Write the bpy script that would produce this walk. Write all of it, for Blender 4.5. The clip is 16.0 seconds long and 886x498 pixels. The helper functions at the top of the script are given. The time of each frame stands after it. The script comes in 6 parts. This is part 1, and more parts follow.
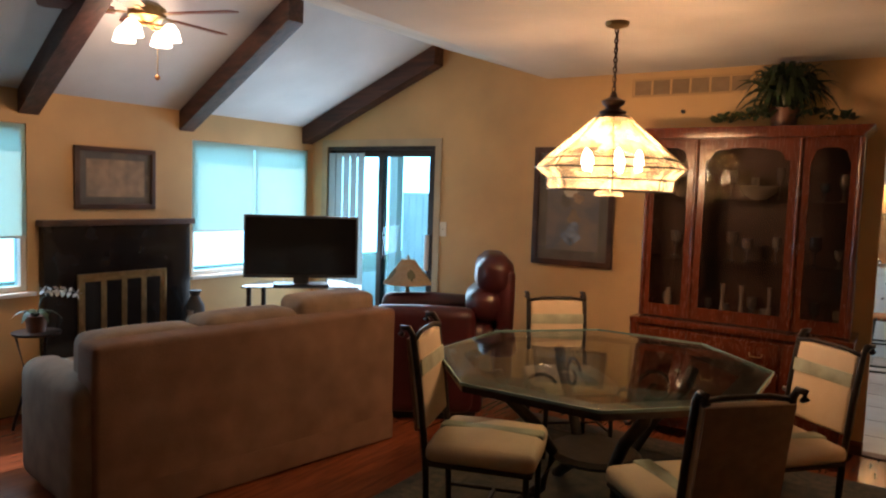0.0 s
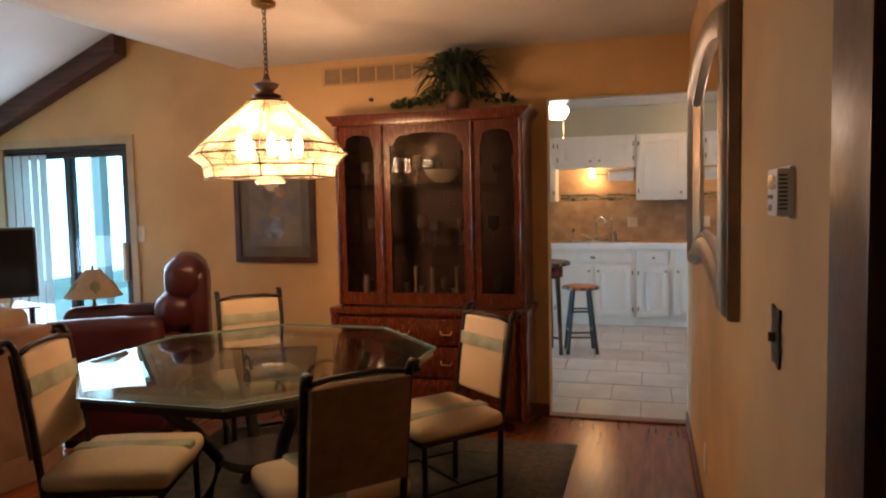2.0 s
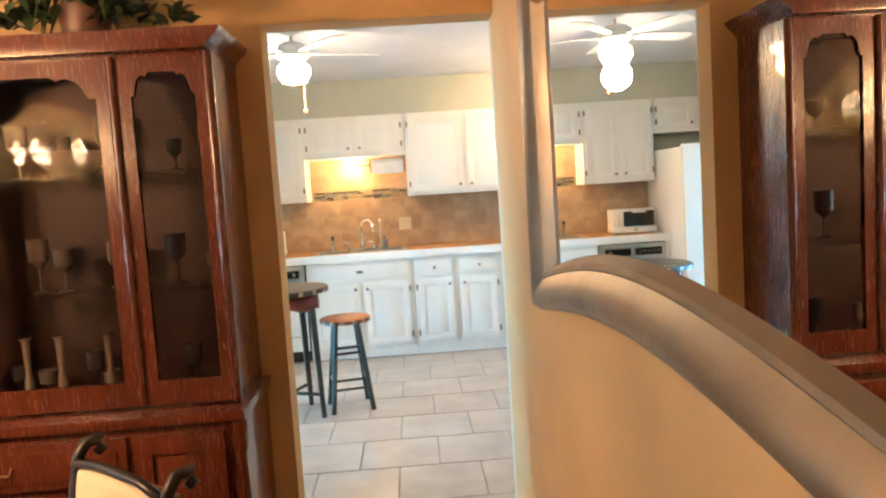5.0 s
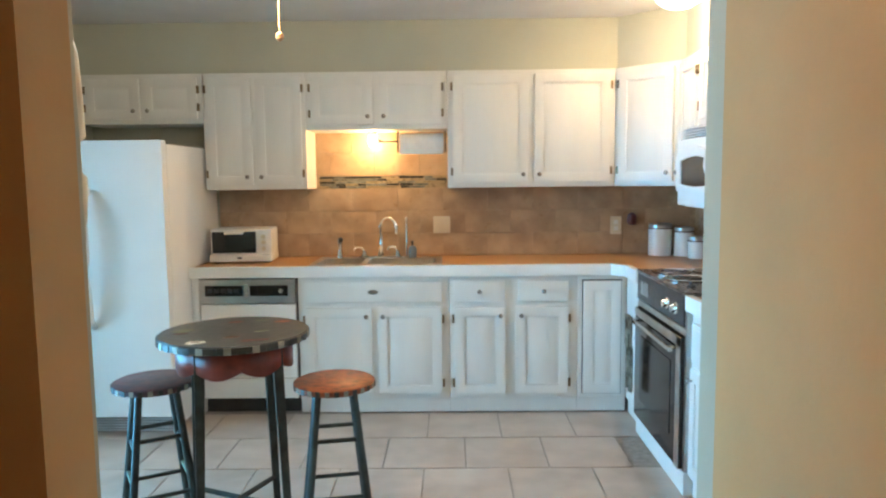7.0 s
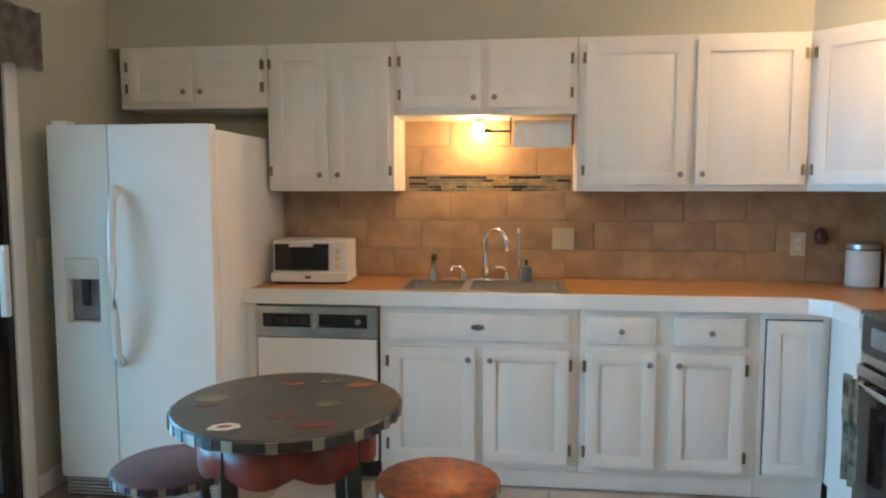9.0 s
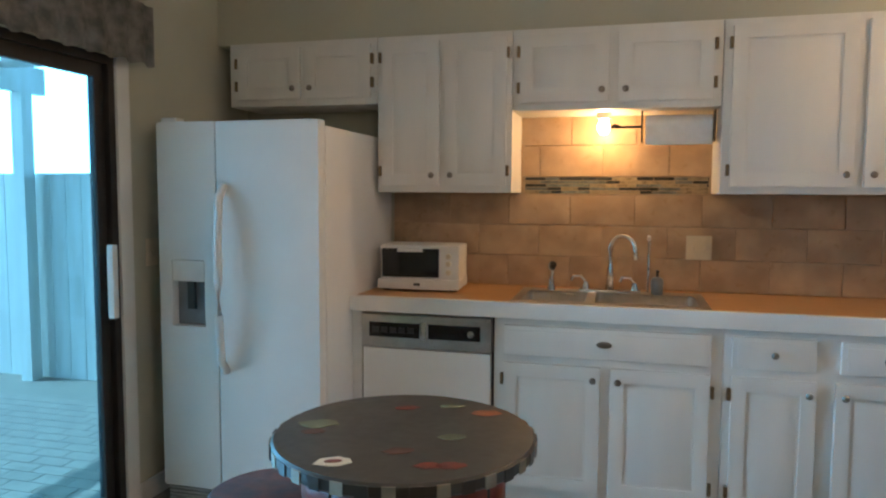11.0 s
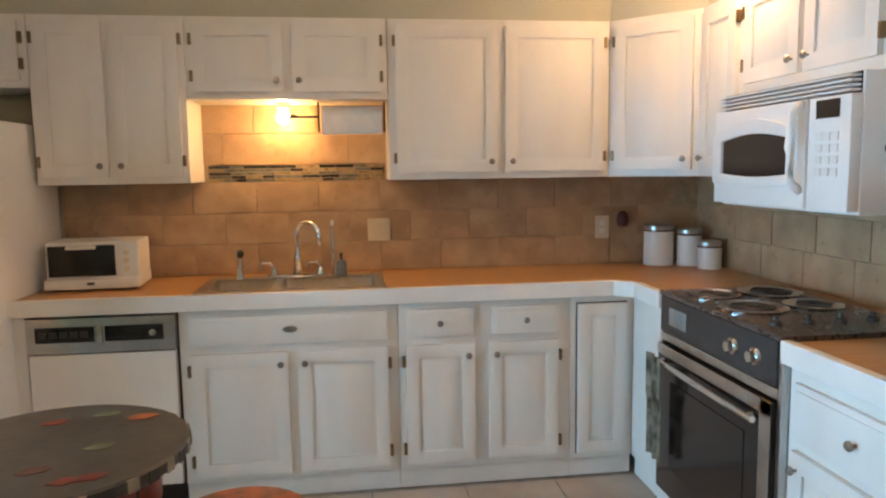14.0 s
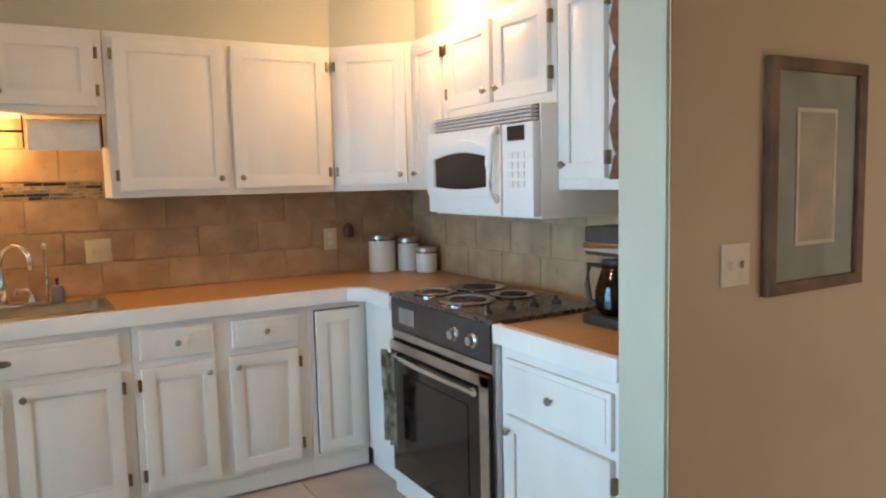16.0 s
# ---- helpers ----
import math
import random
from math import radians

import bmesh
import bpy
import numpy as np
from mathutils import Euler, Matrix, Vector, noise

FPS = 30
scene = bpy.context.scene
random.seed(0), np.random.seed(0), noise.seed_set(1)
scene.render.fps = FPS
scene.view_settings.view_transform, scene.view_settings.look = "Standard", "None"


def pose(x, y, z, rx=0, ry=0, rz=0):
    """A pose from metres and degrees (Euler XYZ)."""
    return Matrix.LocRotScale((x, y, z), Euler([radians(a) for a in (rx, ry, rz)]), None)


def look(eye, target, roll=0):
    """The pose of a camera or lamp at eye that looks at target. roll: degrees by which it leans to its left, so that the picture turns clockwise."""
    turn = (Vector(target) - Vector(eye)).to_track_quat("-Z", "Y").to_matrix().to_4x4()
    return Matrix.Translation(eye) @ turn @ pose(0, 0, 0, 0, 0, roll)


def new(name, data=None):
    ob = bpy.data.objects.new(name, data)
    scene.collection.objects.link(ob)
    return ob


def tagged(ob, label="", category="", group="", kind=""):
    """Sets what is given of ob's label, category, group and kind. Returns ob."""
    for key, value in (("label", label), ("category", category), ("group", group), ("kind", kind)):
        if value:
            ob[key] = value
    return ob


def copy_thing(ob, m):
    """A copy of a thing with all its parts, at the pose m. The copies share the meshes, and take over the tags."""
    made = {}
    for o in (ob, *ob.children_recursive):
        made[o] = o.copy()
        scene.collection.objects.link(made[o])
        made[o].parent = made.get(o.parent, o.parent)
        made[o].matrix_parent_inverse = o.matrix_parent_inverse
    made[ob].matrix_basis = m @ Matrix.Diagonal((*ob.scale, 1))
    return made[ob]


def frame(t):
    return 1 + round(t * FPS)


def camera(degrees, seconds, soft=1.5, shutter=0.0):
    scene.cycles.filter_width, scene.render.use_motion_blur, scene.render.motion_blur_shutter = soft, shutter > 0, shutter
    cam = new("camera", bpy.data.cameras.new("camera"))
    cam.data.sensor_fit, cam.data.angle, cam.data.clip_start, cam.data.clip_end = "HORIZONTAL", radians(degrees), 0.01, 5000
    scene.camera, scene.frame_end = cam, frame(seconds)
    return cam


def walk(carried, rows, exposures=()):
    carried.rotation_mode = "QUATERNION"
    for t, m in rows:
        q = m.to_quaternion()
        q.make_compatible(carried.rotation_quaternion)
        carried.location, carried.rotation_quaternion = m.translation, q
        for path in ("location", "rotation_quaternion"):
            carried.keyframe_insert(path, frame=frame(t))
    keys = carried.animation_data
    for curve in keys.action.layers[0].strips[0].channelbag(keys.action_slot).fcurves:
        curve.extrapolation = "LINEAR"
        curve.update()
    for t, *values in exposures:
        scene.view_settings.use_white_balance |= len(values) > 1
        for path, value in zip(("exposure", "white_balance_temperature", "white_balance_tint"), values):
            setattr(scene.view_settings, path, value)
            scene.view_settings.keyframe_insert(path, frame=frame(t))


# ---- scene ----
cam = camera(64.0, 16.0, soft=2.2)
PATH = [
    (0, (-0.208, 0.002, 1.509), (-1.292, 1.675, 1.352), 1.9),
    (0.5, (-0.052, 0.084, 1.424), (-1.017, 1.832, 1.308), 0.3),
    (1, (0.073, 0.092, 1.39), (-0.743, 1.915, 1.282), -0.6),
    (1.5, (0.285, 0.233, 1.428), (-0.427, 2.097, 1.296), -1.0),
    (2, (0.292, 0.394, 1.43), (-0.264, 2.31, 1.289), -1.2),
    (2.5, (0.244, 0.634, 1.464), (-0.156, 2.587, 1.298), -1.5),
    (3, (0.229, 0.874, 1.425), (-0.028, 2.851, 1.269), -2.0),
    (3.5, (0.224, 1.154, 1.403), (0.097, 3.144, 1.247), -2.7),
    (4, (0.22, 1.49, 1.39), (0.201, 3.484, 1.233), -3.3),
    (4.7, (0.18, 2.01, 1.403), (0.262, 4.002, 1.239), -3.9),
    (6.8, (0.201, 3.944, 1.442), (0.191, 5.934, 1.244), -0.6),
    (7, (0.184, 4.099, 1.433), (0.159, 6.089, 1.233), -0.6),
    (7.5, (0.06, 4.475, 1.417), (0.037, 6.464, 1.211), -0.4),
    (8, (-0.008, 4.763, 1.41), (-0.059, 6.752, 1.205), -0.3),
    (9, (-0.075, 5.126, 1.388), (-0.309, 7.104, 1.215), 0.0),
    (10, (-0.16, 5.321, 1.395), (-0.67, 7.247, 1.223), 0.3),
    (12.5, (-0.236, 5.405, 1.312), (-0.593, 7.368, 1.176), 0.0),
    (13, (-0.16, 5.37, 1.35), (-0.31, 7.357, 1.185), -0.25),
    (13.5, (-0.09, 5.335, 1.385), (-0.027, 7.325, 1.19), -0.5),
    (14, (-0.023, 5.303, 1.419), (0.232, 7.274, 1.194), -0.8),
    (14.5, (-0.017, 5.307, 1.42), (0.437, 7.242, 1.195), -1.1),
    (15, (-0.029, 5.294, 1.42), (0.603, 7.179, 1.203), -1.2),
    (15.5, (-0.072, 5.251, 1.419), (0.736, 7.069, 1.215), -1.1),
    (16, (-0.174, 5.153, 1.418), (0.833, 6.87, 1.223), -1.4),
]
EXPOSURES = [(0.0, -0.2, 7000, 28), (1.0, -0.2, 7200, 30), (2.0, 0.0, 7300, 33), (3.0, 0.45, 7200, 32), (4.0, 1.1, 7100, 26), (4.7, 1.35, 6900, 22), (6.8, 0.75, 6300, 16), (8.0, 0.33, 6400, 20), (9.0, 0.22, 6800, 26), (10.0, 0.0, 6400, 22), (12.5, -0.45, 7300, 33), (13.0, -0.35, 7700, 37), (14.5, 0.2, 7800, 30), (16.0, 0.15, 8000, 31)]
walk(cam, [(t, look(eye, target, roll)) for t, eye, target, roll in PATH], EXPOSURES)

# ---- world and light ----
SUN_EL, SUN_AZ = radians(50), radians(-108)  # azimuth of the sun, clockwise from +y
world = bpy.data.worlds.new("sky")
scene.world = world
world.use_nodes = True
wn = world.node_tree
sky = wn.nodes.new("ShaderNodeTexSky")
sky.sky_type, sky.sun_disc = "NISHITA", False
sky.sun_elevation, sky.sun_rotation = SUN_EL, SUN_AZ
bg = wn.nodes["Background"]
bg.inputs["Strength"].default_value = 0.15
wn.links.new(sky.outputs[0], bg.inputs[0])


def sun_lamp():
    data = bpy.data.lights.new("sun", "SUN")
    data.energy, data.angle, data.color = 5.0, radians(0.5), (1.0, 0.95, 0.88)
    ob = new("sun", data)
    way = Vector((math.sin(SUN_AZ) * math.cos(SUN_EL), math.cos(SUN_AZ) * math.cos(SUN_EL), math.sin(SUN_EL)))
    ob.matrix_world = look(way * 30, (0, 0, 0))


def point_lamp(name, place, watts, colour, radius=0.04):
    data = bpy.data.lights.new(name, "POINT")
    data.energy, data.color, data.shadow_soft_size = watts, colour, radius
    new(name, data).location = place


def area_lamp(name, eye, target, sx, sy, watts, colour, spread=180):
    data = bpy.data.lights.new(name, "AREA")
    data.shape, data.size, data.size_y, data.energy, data.color, data.spread = "RECTANGLE", sx, sy, watts, colour, radians(spread)
    new(name, data).matrix_world = look(eye, target)


WARM, DAY, SKYBLUE = (1.0, 0.63, 0.31), (0.55, 0.83, 1.0), (0.60, 0.80, 1.0)
sun_lamp()
# bulbs of the pendant, the fans and the sink light; sky light in doors and windows
for i in range(5):
    a = i * 2 * math.pi / 5 + 0.3
    point_lamp("pendant_bulb_light", (-1.48 + 0.14 * math.cos(a), 3.50 + 0.14 * math.sin(a), 1.70), 9.5, WARM, 0.025)
point_lamp("living_fan_light", (-3.75, 2.42, 2.27), 10, WARM, 0.1)
point_lamp("kitchen_fan_light", (-0.46, 6.6, 2.03), 14, (1.0, 0.80, 0.54), 0.09)
point_lamp("stove_ceiling_light", (1.36, 7.85, 2.22), 11, (1.0, 0.66, 0.30), 0.08)
point_lamp("sink_light", (-0.33, 8.80, 1.65), 4.5, (1.0, 0.58, 0.14), 0.03)
area_lamp("sky_kitchen_door", (-2.40, 6.8, 0.98), (0, 6.8, 0.75), 2.0, 1.75, 25, SKYBLUE, 72)
# added warm fill in an unseen gap, to brighten the hall wall
area_lamp("hall_fill_light", (2.6, 5.0, 1.1), (2.4, 6.4, 1.1), 1.5, 1.9, 6, (1.0, 0.84, 0.64))
area_lamp("sky_living_door", (-4.1, 4.90, 1.0), (-4.1, 0, 0.7), 1.1, 1.7, 38, DAY)
area_lamp("sky_window_one", (-4.88, 4.2, 0.97), (0, 3.8, 0.6), 1.2, 0.33, 10, DAY)
area_lamp("sky_window_two", (-4.88, 1.8, 0.97), (0, 1.6, 0.6), 0.9, 0.33, 8, DAY)


# ---- materials ----
def mat(name, colour, rough=0.5, metal=0.0, scale=8.0, amount=0.12, bump=0.0, bump_scale=60.0, second=None, stretch=(1, 1, 1), coat=0.0, spec=0.5):
    m = bpy.data.materials.new(name)
    m.use_nodes = True
    nt = m.node_tree
    p = nt.nodes["Principled BSDF"]
    p.inputs["Roughness"].default_value, p.inputs["Metallic"].default_value = rough, metal
    p.inputs["Coat Weight"].default_value = coat
    p.inputs["Specular IOR Level"].default_value = spec
    tc = nt.nodes.new("ShaderNodeTexCoord")
    mp = nt.nodes.new("ShaderNodeMapping")
    mp.inputs["Scale"].default_value = stretch
    nt.links.new(tc.outputs["Object"], mp.inputs[0])
    nz = nt.nodes.new("ShaderNodeTexNoise")
    nz.inputs["Scale"].default_value, nz.inputs["Detail"].default_value = scale, 6
    nt.links.new(mp.outputs[0], nz.inputs["Vector"])
    info = nt.nodes.new("ShaderNodeObjectInfo")
    add = nt.nodes.new("ShaderNodeVectorMath")
    nt.links.new(tc.outputs["Object"], add.inputs[0])
    nt.links.new(info.outputs["Random"], add.inputs[1])
    nt.links.new(add.outputs[0], mp.inputs[0])
    ramp = nt.nodes.new("ShaderNodeValToRGB")
    c2 = second or [c * (1 - 2.2 * amount) for c in colour]
    c1 = colour if second else [min(1, c * (1 + amount)) for c in colour]
    ramp.color_ramp.elements[0].position, ramp.color_ramp.elements[1].position = 0.32, 0.68
    ramp.color_ramp.elements[0].color, ramp.color_ramp.elements[1].color = (*c2, 1), (*c1, 1)
    nt.links.new(nz.outputs[0], ramp.inputs[0])
    nt.links.new(ramp.outputs[0], p.inputs["Base Color"])
    n2 = nt.nodes.new("ShaderNodeTexNoise")
    n2.inputs["Scale"].default_value, n2.inputs["Detail"].default_value = bump_scale, 4
    nt.links.new(mp.outputs[0], n2.inputs["Vector"])
    rr = nt.nodes.new("ShaderNodeMapRange")
    rr.inputs["To Min"].default_value, rr.inputs["To Max"].default_value = max(0.02, rough - 0.08), min(1, rough + 0.08)
    nt.links.new(n2.outputs[0], rr.inputs[0])
    nt.links.new(rr.outputs[0], p.inputs["Roughness"])
    if bump:
        b = nt.nodes.new("ShaderNodeBump")
        b.inputs["Strength"].default_value, b.inputs["Distance"].default_value = bump, 0.004
        nt.links.new(n2.outputs[0], b.inputs["Height"])
        nt.links.new(b.outputs[0], p.inputs["Normal"])
    return m


def glow(name, colour, strength):
    m = bpy.data.materials.new(name)
    m.use_nodes = True
    p = m.node_tree.nodes["Principled BSDF"]
    p.inputs["Base Color"].default_value = (*colour, 1)
    p.inputs["Emission Color"].default_value, p.inputs["Emission Strength"].default_value = (*colour, 1), strength
    return m


def glass(name, colour=(1, 1, 1), rough=0.0, thin=0.85, film=0.04):
    """Clear panes: mostly see-through, with a glossy film."""
    m = bpy.data.materials.new(name)
    m.use_nodes = True
    nt = m.node_tree
    nt.nodes.remove(nt.nodes["Principled BSDF"])
    tr, gl = nt.nodes.new("ShaderNodeBsdfTransparent"), nt.nodes.new("ShaderNodeBsdfGlossy")
    tr.inputs[0].default_value = (*colour, 1)
    gl.inputs["Roughness"].default_value = rough
    lw, mx = nt.nodes.new("ShaderNodeLayerWeight"), nt.nodes.new("ShaderNodeMixShader")
    pw, ml = nt.nodes.new("ShaderNodeMath"), nt.nodes.new("ShaderNodeMath")
    pw.operation, ml.operation = "POWER", "MULTIPLY_ADD"
    pw.inputs[1].default_value, ml.inputs[1].default_value, ml.inputs[2].default_value = 4.0, thin, film
    nt.links.new(lw.outputs["Facing"], pw.inputs[0])
    nt.links.new(pw.outputs[0], ml.inputs[0])
    nt.links.new(ml.outputs[0], mx.inputs[0])
    nt.links.new(tr.outputs[0], mx.inputs[1])
    nt.links.new(gl.outputs[0], mx.inputs[2])
    nt.links.new(mx.outputs[0], nt.nodes["Material Output"].inputs[0])
    return m


def cloth(name, colour, second, through_light=0.4):
    """Thin cloth that lets light through."""
    m = mat(name, colour, 0.9, 0, 30, 0.05, 0.3, 200, second)
    nt = m.node_tree
    p = nt.nodes["Principled BSDF"]
    t, mx = nt.nodes.new("ShaderNodeBsdfTranslucent"), nt.nodes.new("ShaderNodeMixShader")
    t.inputs[0].default_value = (*colour, 1)
    mx.inputs[0].default_value = through_light
    nt.links.new(p.outputs[0], mx.inputs[1])
    nt.links.new(t.outputs[0], mx.inputs[2])
    nt.links.new(mx.outputs[0], nt.nodes["Material Output"].inputs[0])
    return m


# mottling raised to carry the pendant's uneven light along with the faux finish
M_GOLD_WALL = mat("tan_wall_paint", (0.60, 0.375, 0.17), 0.75, 0, 1.6, 0.08, 0.12, 90)
M_SAGE_WALL = mat("sage_wall_paint", (0.50, 0.50, 0.40), 0.75, 0, 1.3, 0.05, 0.12, 90)
M_CEIL = mat("white_ceiling_paint", (0.66, 0.60, 0.52), 0.85, 0, 2.0, 0.05, 0.5, 45)
M_LIVCEIL = mat("white_vault_paint", (0.68, 0.68, 0.68), 0.85, 0, 2.0, 0.05, 0.5, 45)
M_BEAM = mat("dark_beam_wood", (0.075, 0.03, 0.02), 0.6, 0, 5, 0.3, 0.5, 30, None, (0.6, 6, 6))
M_LAMINATE = mat("red_laminate", (0.26, 0.07, 0.028), 0.22, 0, 5, 0.25, 0.08, 25, (0.15, 0.042, 0.02), (8, 0.8, 1))
M_TRIMW = mat("white_trim_paint", (0.72, 0.72, 0.68), 0.45, 0, 5, 0.03)
M_BROWNTRIM = mat("brown_base_wood", (0.16, 0.055, 0.03), 0.45, 0, 5, 0.2, 0.2, 30, None, (1, 1, 8))
M_TILE = mat("floor_tile", (0.48, 0.41, 0.35), 0.32, 0, 5, 0.08, 0.15, 20, (0.36, 0.30, 0.25))
M_GROUT = mat("grout", (0.33, 0.30, 0.27), 0.9, 0, 30, 0.1, 0.3, 120)
M_SPLASH = mat("backsplash_tile", (0.50, 0.345, 0.215), 0.3, 0, 7, 0.1, 0.15, 25, (0.34, 0.22, 0.135))
M_SPLASHG = mat("splash_grout", (0.46, 0.32, 0.20), 0.9, 0, 30, 0.1)
M_CAB = mat("white_cabinet_paint", (0.74, 0.73, 0.69), 0.38, 0, 3, 0.03, 0.12, 22, None, (2, 2, 0.4))
M_KNOB = mat("pewter_knob", (0.30, 0.27, 0.24), 0.35, 1, 30, 0.1)
M_HINGE = mat("brass_hinge", (0.24, 0.18, 0.11), 0.4, 1, 30, 0.1)
M_COUNTER = mat("butcher_laminate", (0.52, 0.27, 0.10), 0.35, 0, 4, 0.1, 0.05, 40, (0.43, 0.21, 0.075), (1, 14, 1))
M_EDGE = mat("white_counter_edge", (0.78, 0.77, 0.73), 0.35, 0, 4, 0.03)
M_APPL = mat("white_appliance", (0.80, 0.80, 0.78), 0.3, 0, 3, 0.02, 0.1, 180)
M_BLACK = mat("black_gloss", (0.012, 0.012, 0.013), 0.12, 0, 5, 0.1)
M_DARK = mat("dark_plastic", (0.03, 0.03, 0.03), 0.45, 0, 12, 0.15)
M_CHROME = mat("chrome", (0.75, 0.75, 0.74), 0.12, 1, 20, 0.05)
M_STEEL = mat("brushed_steel", (0.55, 0.54, 0.52), 0.3, 1, 12, 0.08, 0.1, 200, None, (1, 20, 1))
M_HUTCH = mat("cherry_wood", (0.115, 0.024, 0.010), 0.26, 0, 4, 0.25, 0.04, 30, (0.075, 0.016, 0.007), (5, 5, 0.5), 0.5)
# darker copy of the cherry wood: shade inside the hutch put into colour
M_HUTCHDIM = mat("cherry_in_shade", (0.045, 0.012, 0.006), 0.5, 0, 5, 0.2, 0.1, 30, None, (6, 6, 0.7))
M_GLASS = glass("clear_glass", thin=0.5)
M_HUTCHPANE = glass("hutch_glass", (0.82, 0.76, 0.72), thin=0.4, film=0.02)
# cyan cast of the daylight outside is put into the pane colour
M_DAYPANE = glass("daylight_cyan_glass", (0.50, 0.86, 1.0), thin=0.5)
M_TABLEGLASS = glass("table_glass", (0.80, 0.86, 0.84), thin=0.9)
M_DARKMETAL = mat("dark_iron", (0.035, 0.028, 0.024), 0.4, 0.7, 20, 0.2, 0.15, 80)
M_SEAT = mat("cream_upholstery", (0.55, 0.42, 0.28), 0.9, 0, 6, 0.06, 0.4, 150, (0.50, 0.37, 0.24))
M_TEAL = mat("teal_cloth", (0.32, 0.33, 0.24), 0.9, 0, 10, 0.12, 0.4, 150)
M_CHAIRBACK = mat("brown_back_cloth", (0.20, 0.115, 0.065), 0.85, 0, 20, 0.1, 0.4, 150)
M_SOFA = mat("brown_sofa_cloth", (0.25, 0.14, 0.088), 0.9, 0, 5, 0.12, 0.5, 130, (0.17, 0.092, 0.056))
# lit copy of the sofa cloth, for the near arm and back cushions
M_SOFALIT = mat("lit_sofa_cloth", (0.30, 0.21, 0.145), 0.9, 0, 9, 0.1, 0.5, 130)
M_RUG = mat("dark_rug_wool", (0.075, 0.058, 0.04), 0.95, 0, 14, 0.4, 0.8, 220, (0.02, 0.024, 0.02))
M_RECL = mat("oxblood_leather", (0.055, 0.010, 0.012), 0.32, 0, 6, 0.12, 0.25, 60)
M_MARBLE = mat("black_marble", (0.014, 0.012, 0.012), 0.18, 0, 7, 0.4)
M_BRASS = mat("aged_brass", (0.42, 0.28, 0.13), 0.32, 1, 20, 0.15)
M_SILVER = mat("silver_frame", (0.30, 0.225, 0.155), 0.42, 0.85, 5, 0.12, 0.15, 60)
M_MIRROR = mat("mirror", (0.9, 0.9, 0.9), 0.0, 1, 1, 0.0)
M_MIRROR.node_tree.links.clear()
_mm = M_MIRROR.node_tree
_mm.nodes["Principled BSDF"].inputs["Base Color"].default_value = (0.9, 0.9, 0.9, 1)
_mm.nodes["Principled BSDF"].inputs["Roughness"].default_value = 0.0
_mm.links.new(_mm.nodes["Principled BSDF"].outputs[0], _mm.nodes["Material Output"].inputs[0])
M_IVORY = mat("ivory_plastic", (0.66, 0.58, 0.44), 0.4, 0, 12, 0.04)
M_WHITEP = mat("white_plastic", (0.74, 0.73, 0.70), 0.4, 0, 12, 0.03)
M_LEAF = mat("leaf_green", (0.03, 0.055, 0.02), 0.45, 0, 12, 0.3, 0.2, 40)
M_BROWN = mat("brown_pot", (0.13, 0.05, 0.028), 0.5, 0, 12, 0.2, 0.2, 40)
M_SHADE = cloth("lamp_shade_cloth", (0.62, 0.50, 0.36), (0.50, 0.38, 0.25))
M_BLIND = cloth("window_blind", (0.66, 0.80, 0.76), (0.62, 0.76, 0.72), 0.7)
M_CURTAIN = cloth("sheer_blind", (0.74, 0.78, 0.78), (0.66, 0.72, 0.72), 0.6)
M_BULB = glow("bulb_glow", (1.0, 0.80, 0.50), 40)
M_GLOBE = glow("globe_glow", (1.0, 0.90, 0.72), 9)
M_PANEL = cloth("bevelled_glass", (0.86, 0.74, 0.52), (0.78, 0.65, 0.44), 0.7)
_pn = M_PANEL.node_tree
_pm, _pt = _pn.nodes.new("ShaderNodeMixShader"), _pn.nodes.new("ShaderNodeBsdfTransparent")
_pw = _pn.nodes.new("ShaderNodeTexNoise")
_pw.inputs["Scale"].default_value, _pw.inputs["Detail"].default_value = 9.0, 3
_pc = _pn.nodes.new("ShaderNodeTexCoord")
_pn.links.new(_pc.outputs["Object"], _pw.inputs["Vector"])
_pr = _pn.nodes.new("ShaderNodeMapRange")
_pr.inputs["From Min"].default_value, _pr.inputs["From Max"].default_value = 0.40, 0.60
_pr.inputs["To Min"].default_value, _pr.inputs["To Max"].default_value = 0.45, 0.96
_pn.links.new(_pw.outputs[0], _pr.inputs[0])
_pn.links.new(_pr.outputs[0], _pm.inputs[0])
_pn.links.new(_pn.nodes["Material Output"].inputs[0].links[0].from_socket, _pm.inputs[1])
_pn.links.new(_pt.outputs[0], _pm.inputs[2])
_pn.links.new(_pm.outputs[0], _pn.nodes["Material Output"].inputs[0])
# emission for the boards that stand in for bright daylight outside
M_SKYGLOW = glow("backdrop_glow", (0.66, 0.93, 1.0), 6.0)
M_PAPER = mat("white_paper", (0.80, 0.80, 0.78), 0.9, 0, 30, 0.03, 0.3, 100)
M_PAINTBLK = mat("painted_black_top", (0.05, 0.045, 0.035), 0.35, 0, 9, 0.4, 0.1, 40, (0.028, 0.027, 0.022))
M_TABLEG = mat("painted_green_leg", (0.035, 0.045, 0.038), 0.45, 0, 14, 0.3, 0.2, 40)
M_REDPAINT = mat("painted_red", (0.22, 0.035, 0.018), 0.4, 0, 12, 0.3, 0.15, 40)
M_ORANGE = mat("painted_orange_top", (0.42, 0.10, 0.03), 0.4, 0, 26, 0.3, 0.1, 40, (0.14, 0.045, 0.02))
M_BLUEPAINT = mat("painted_plum_top", (0.13, 0.05, 0.045), 0.4, 0, 26, 0.4, 0.1, 40, (0.04, 0.04, 0.055))
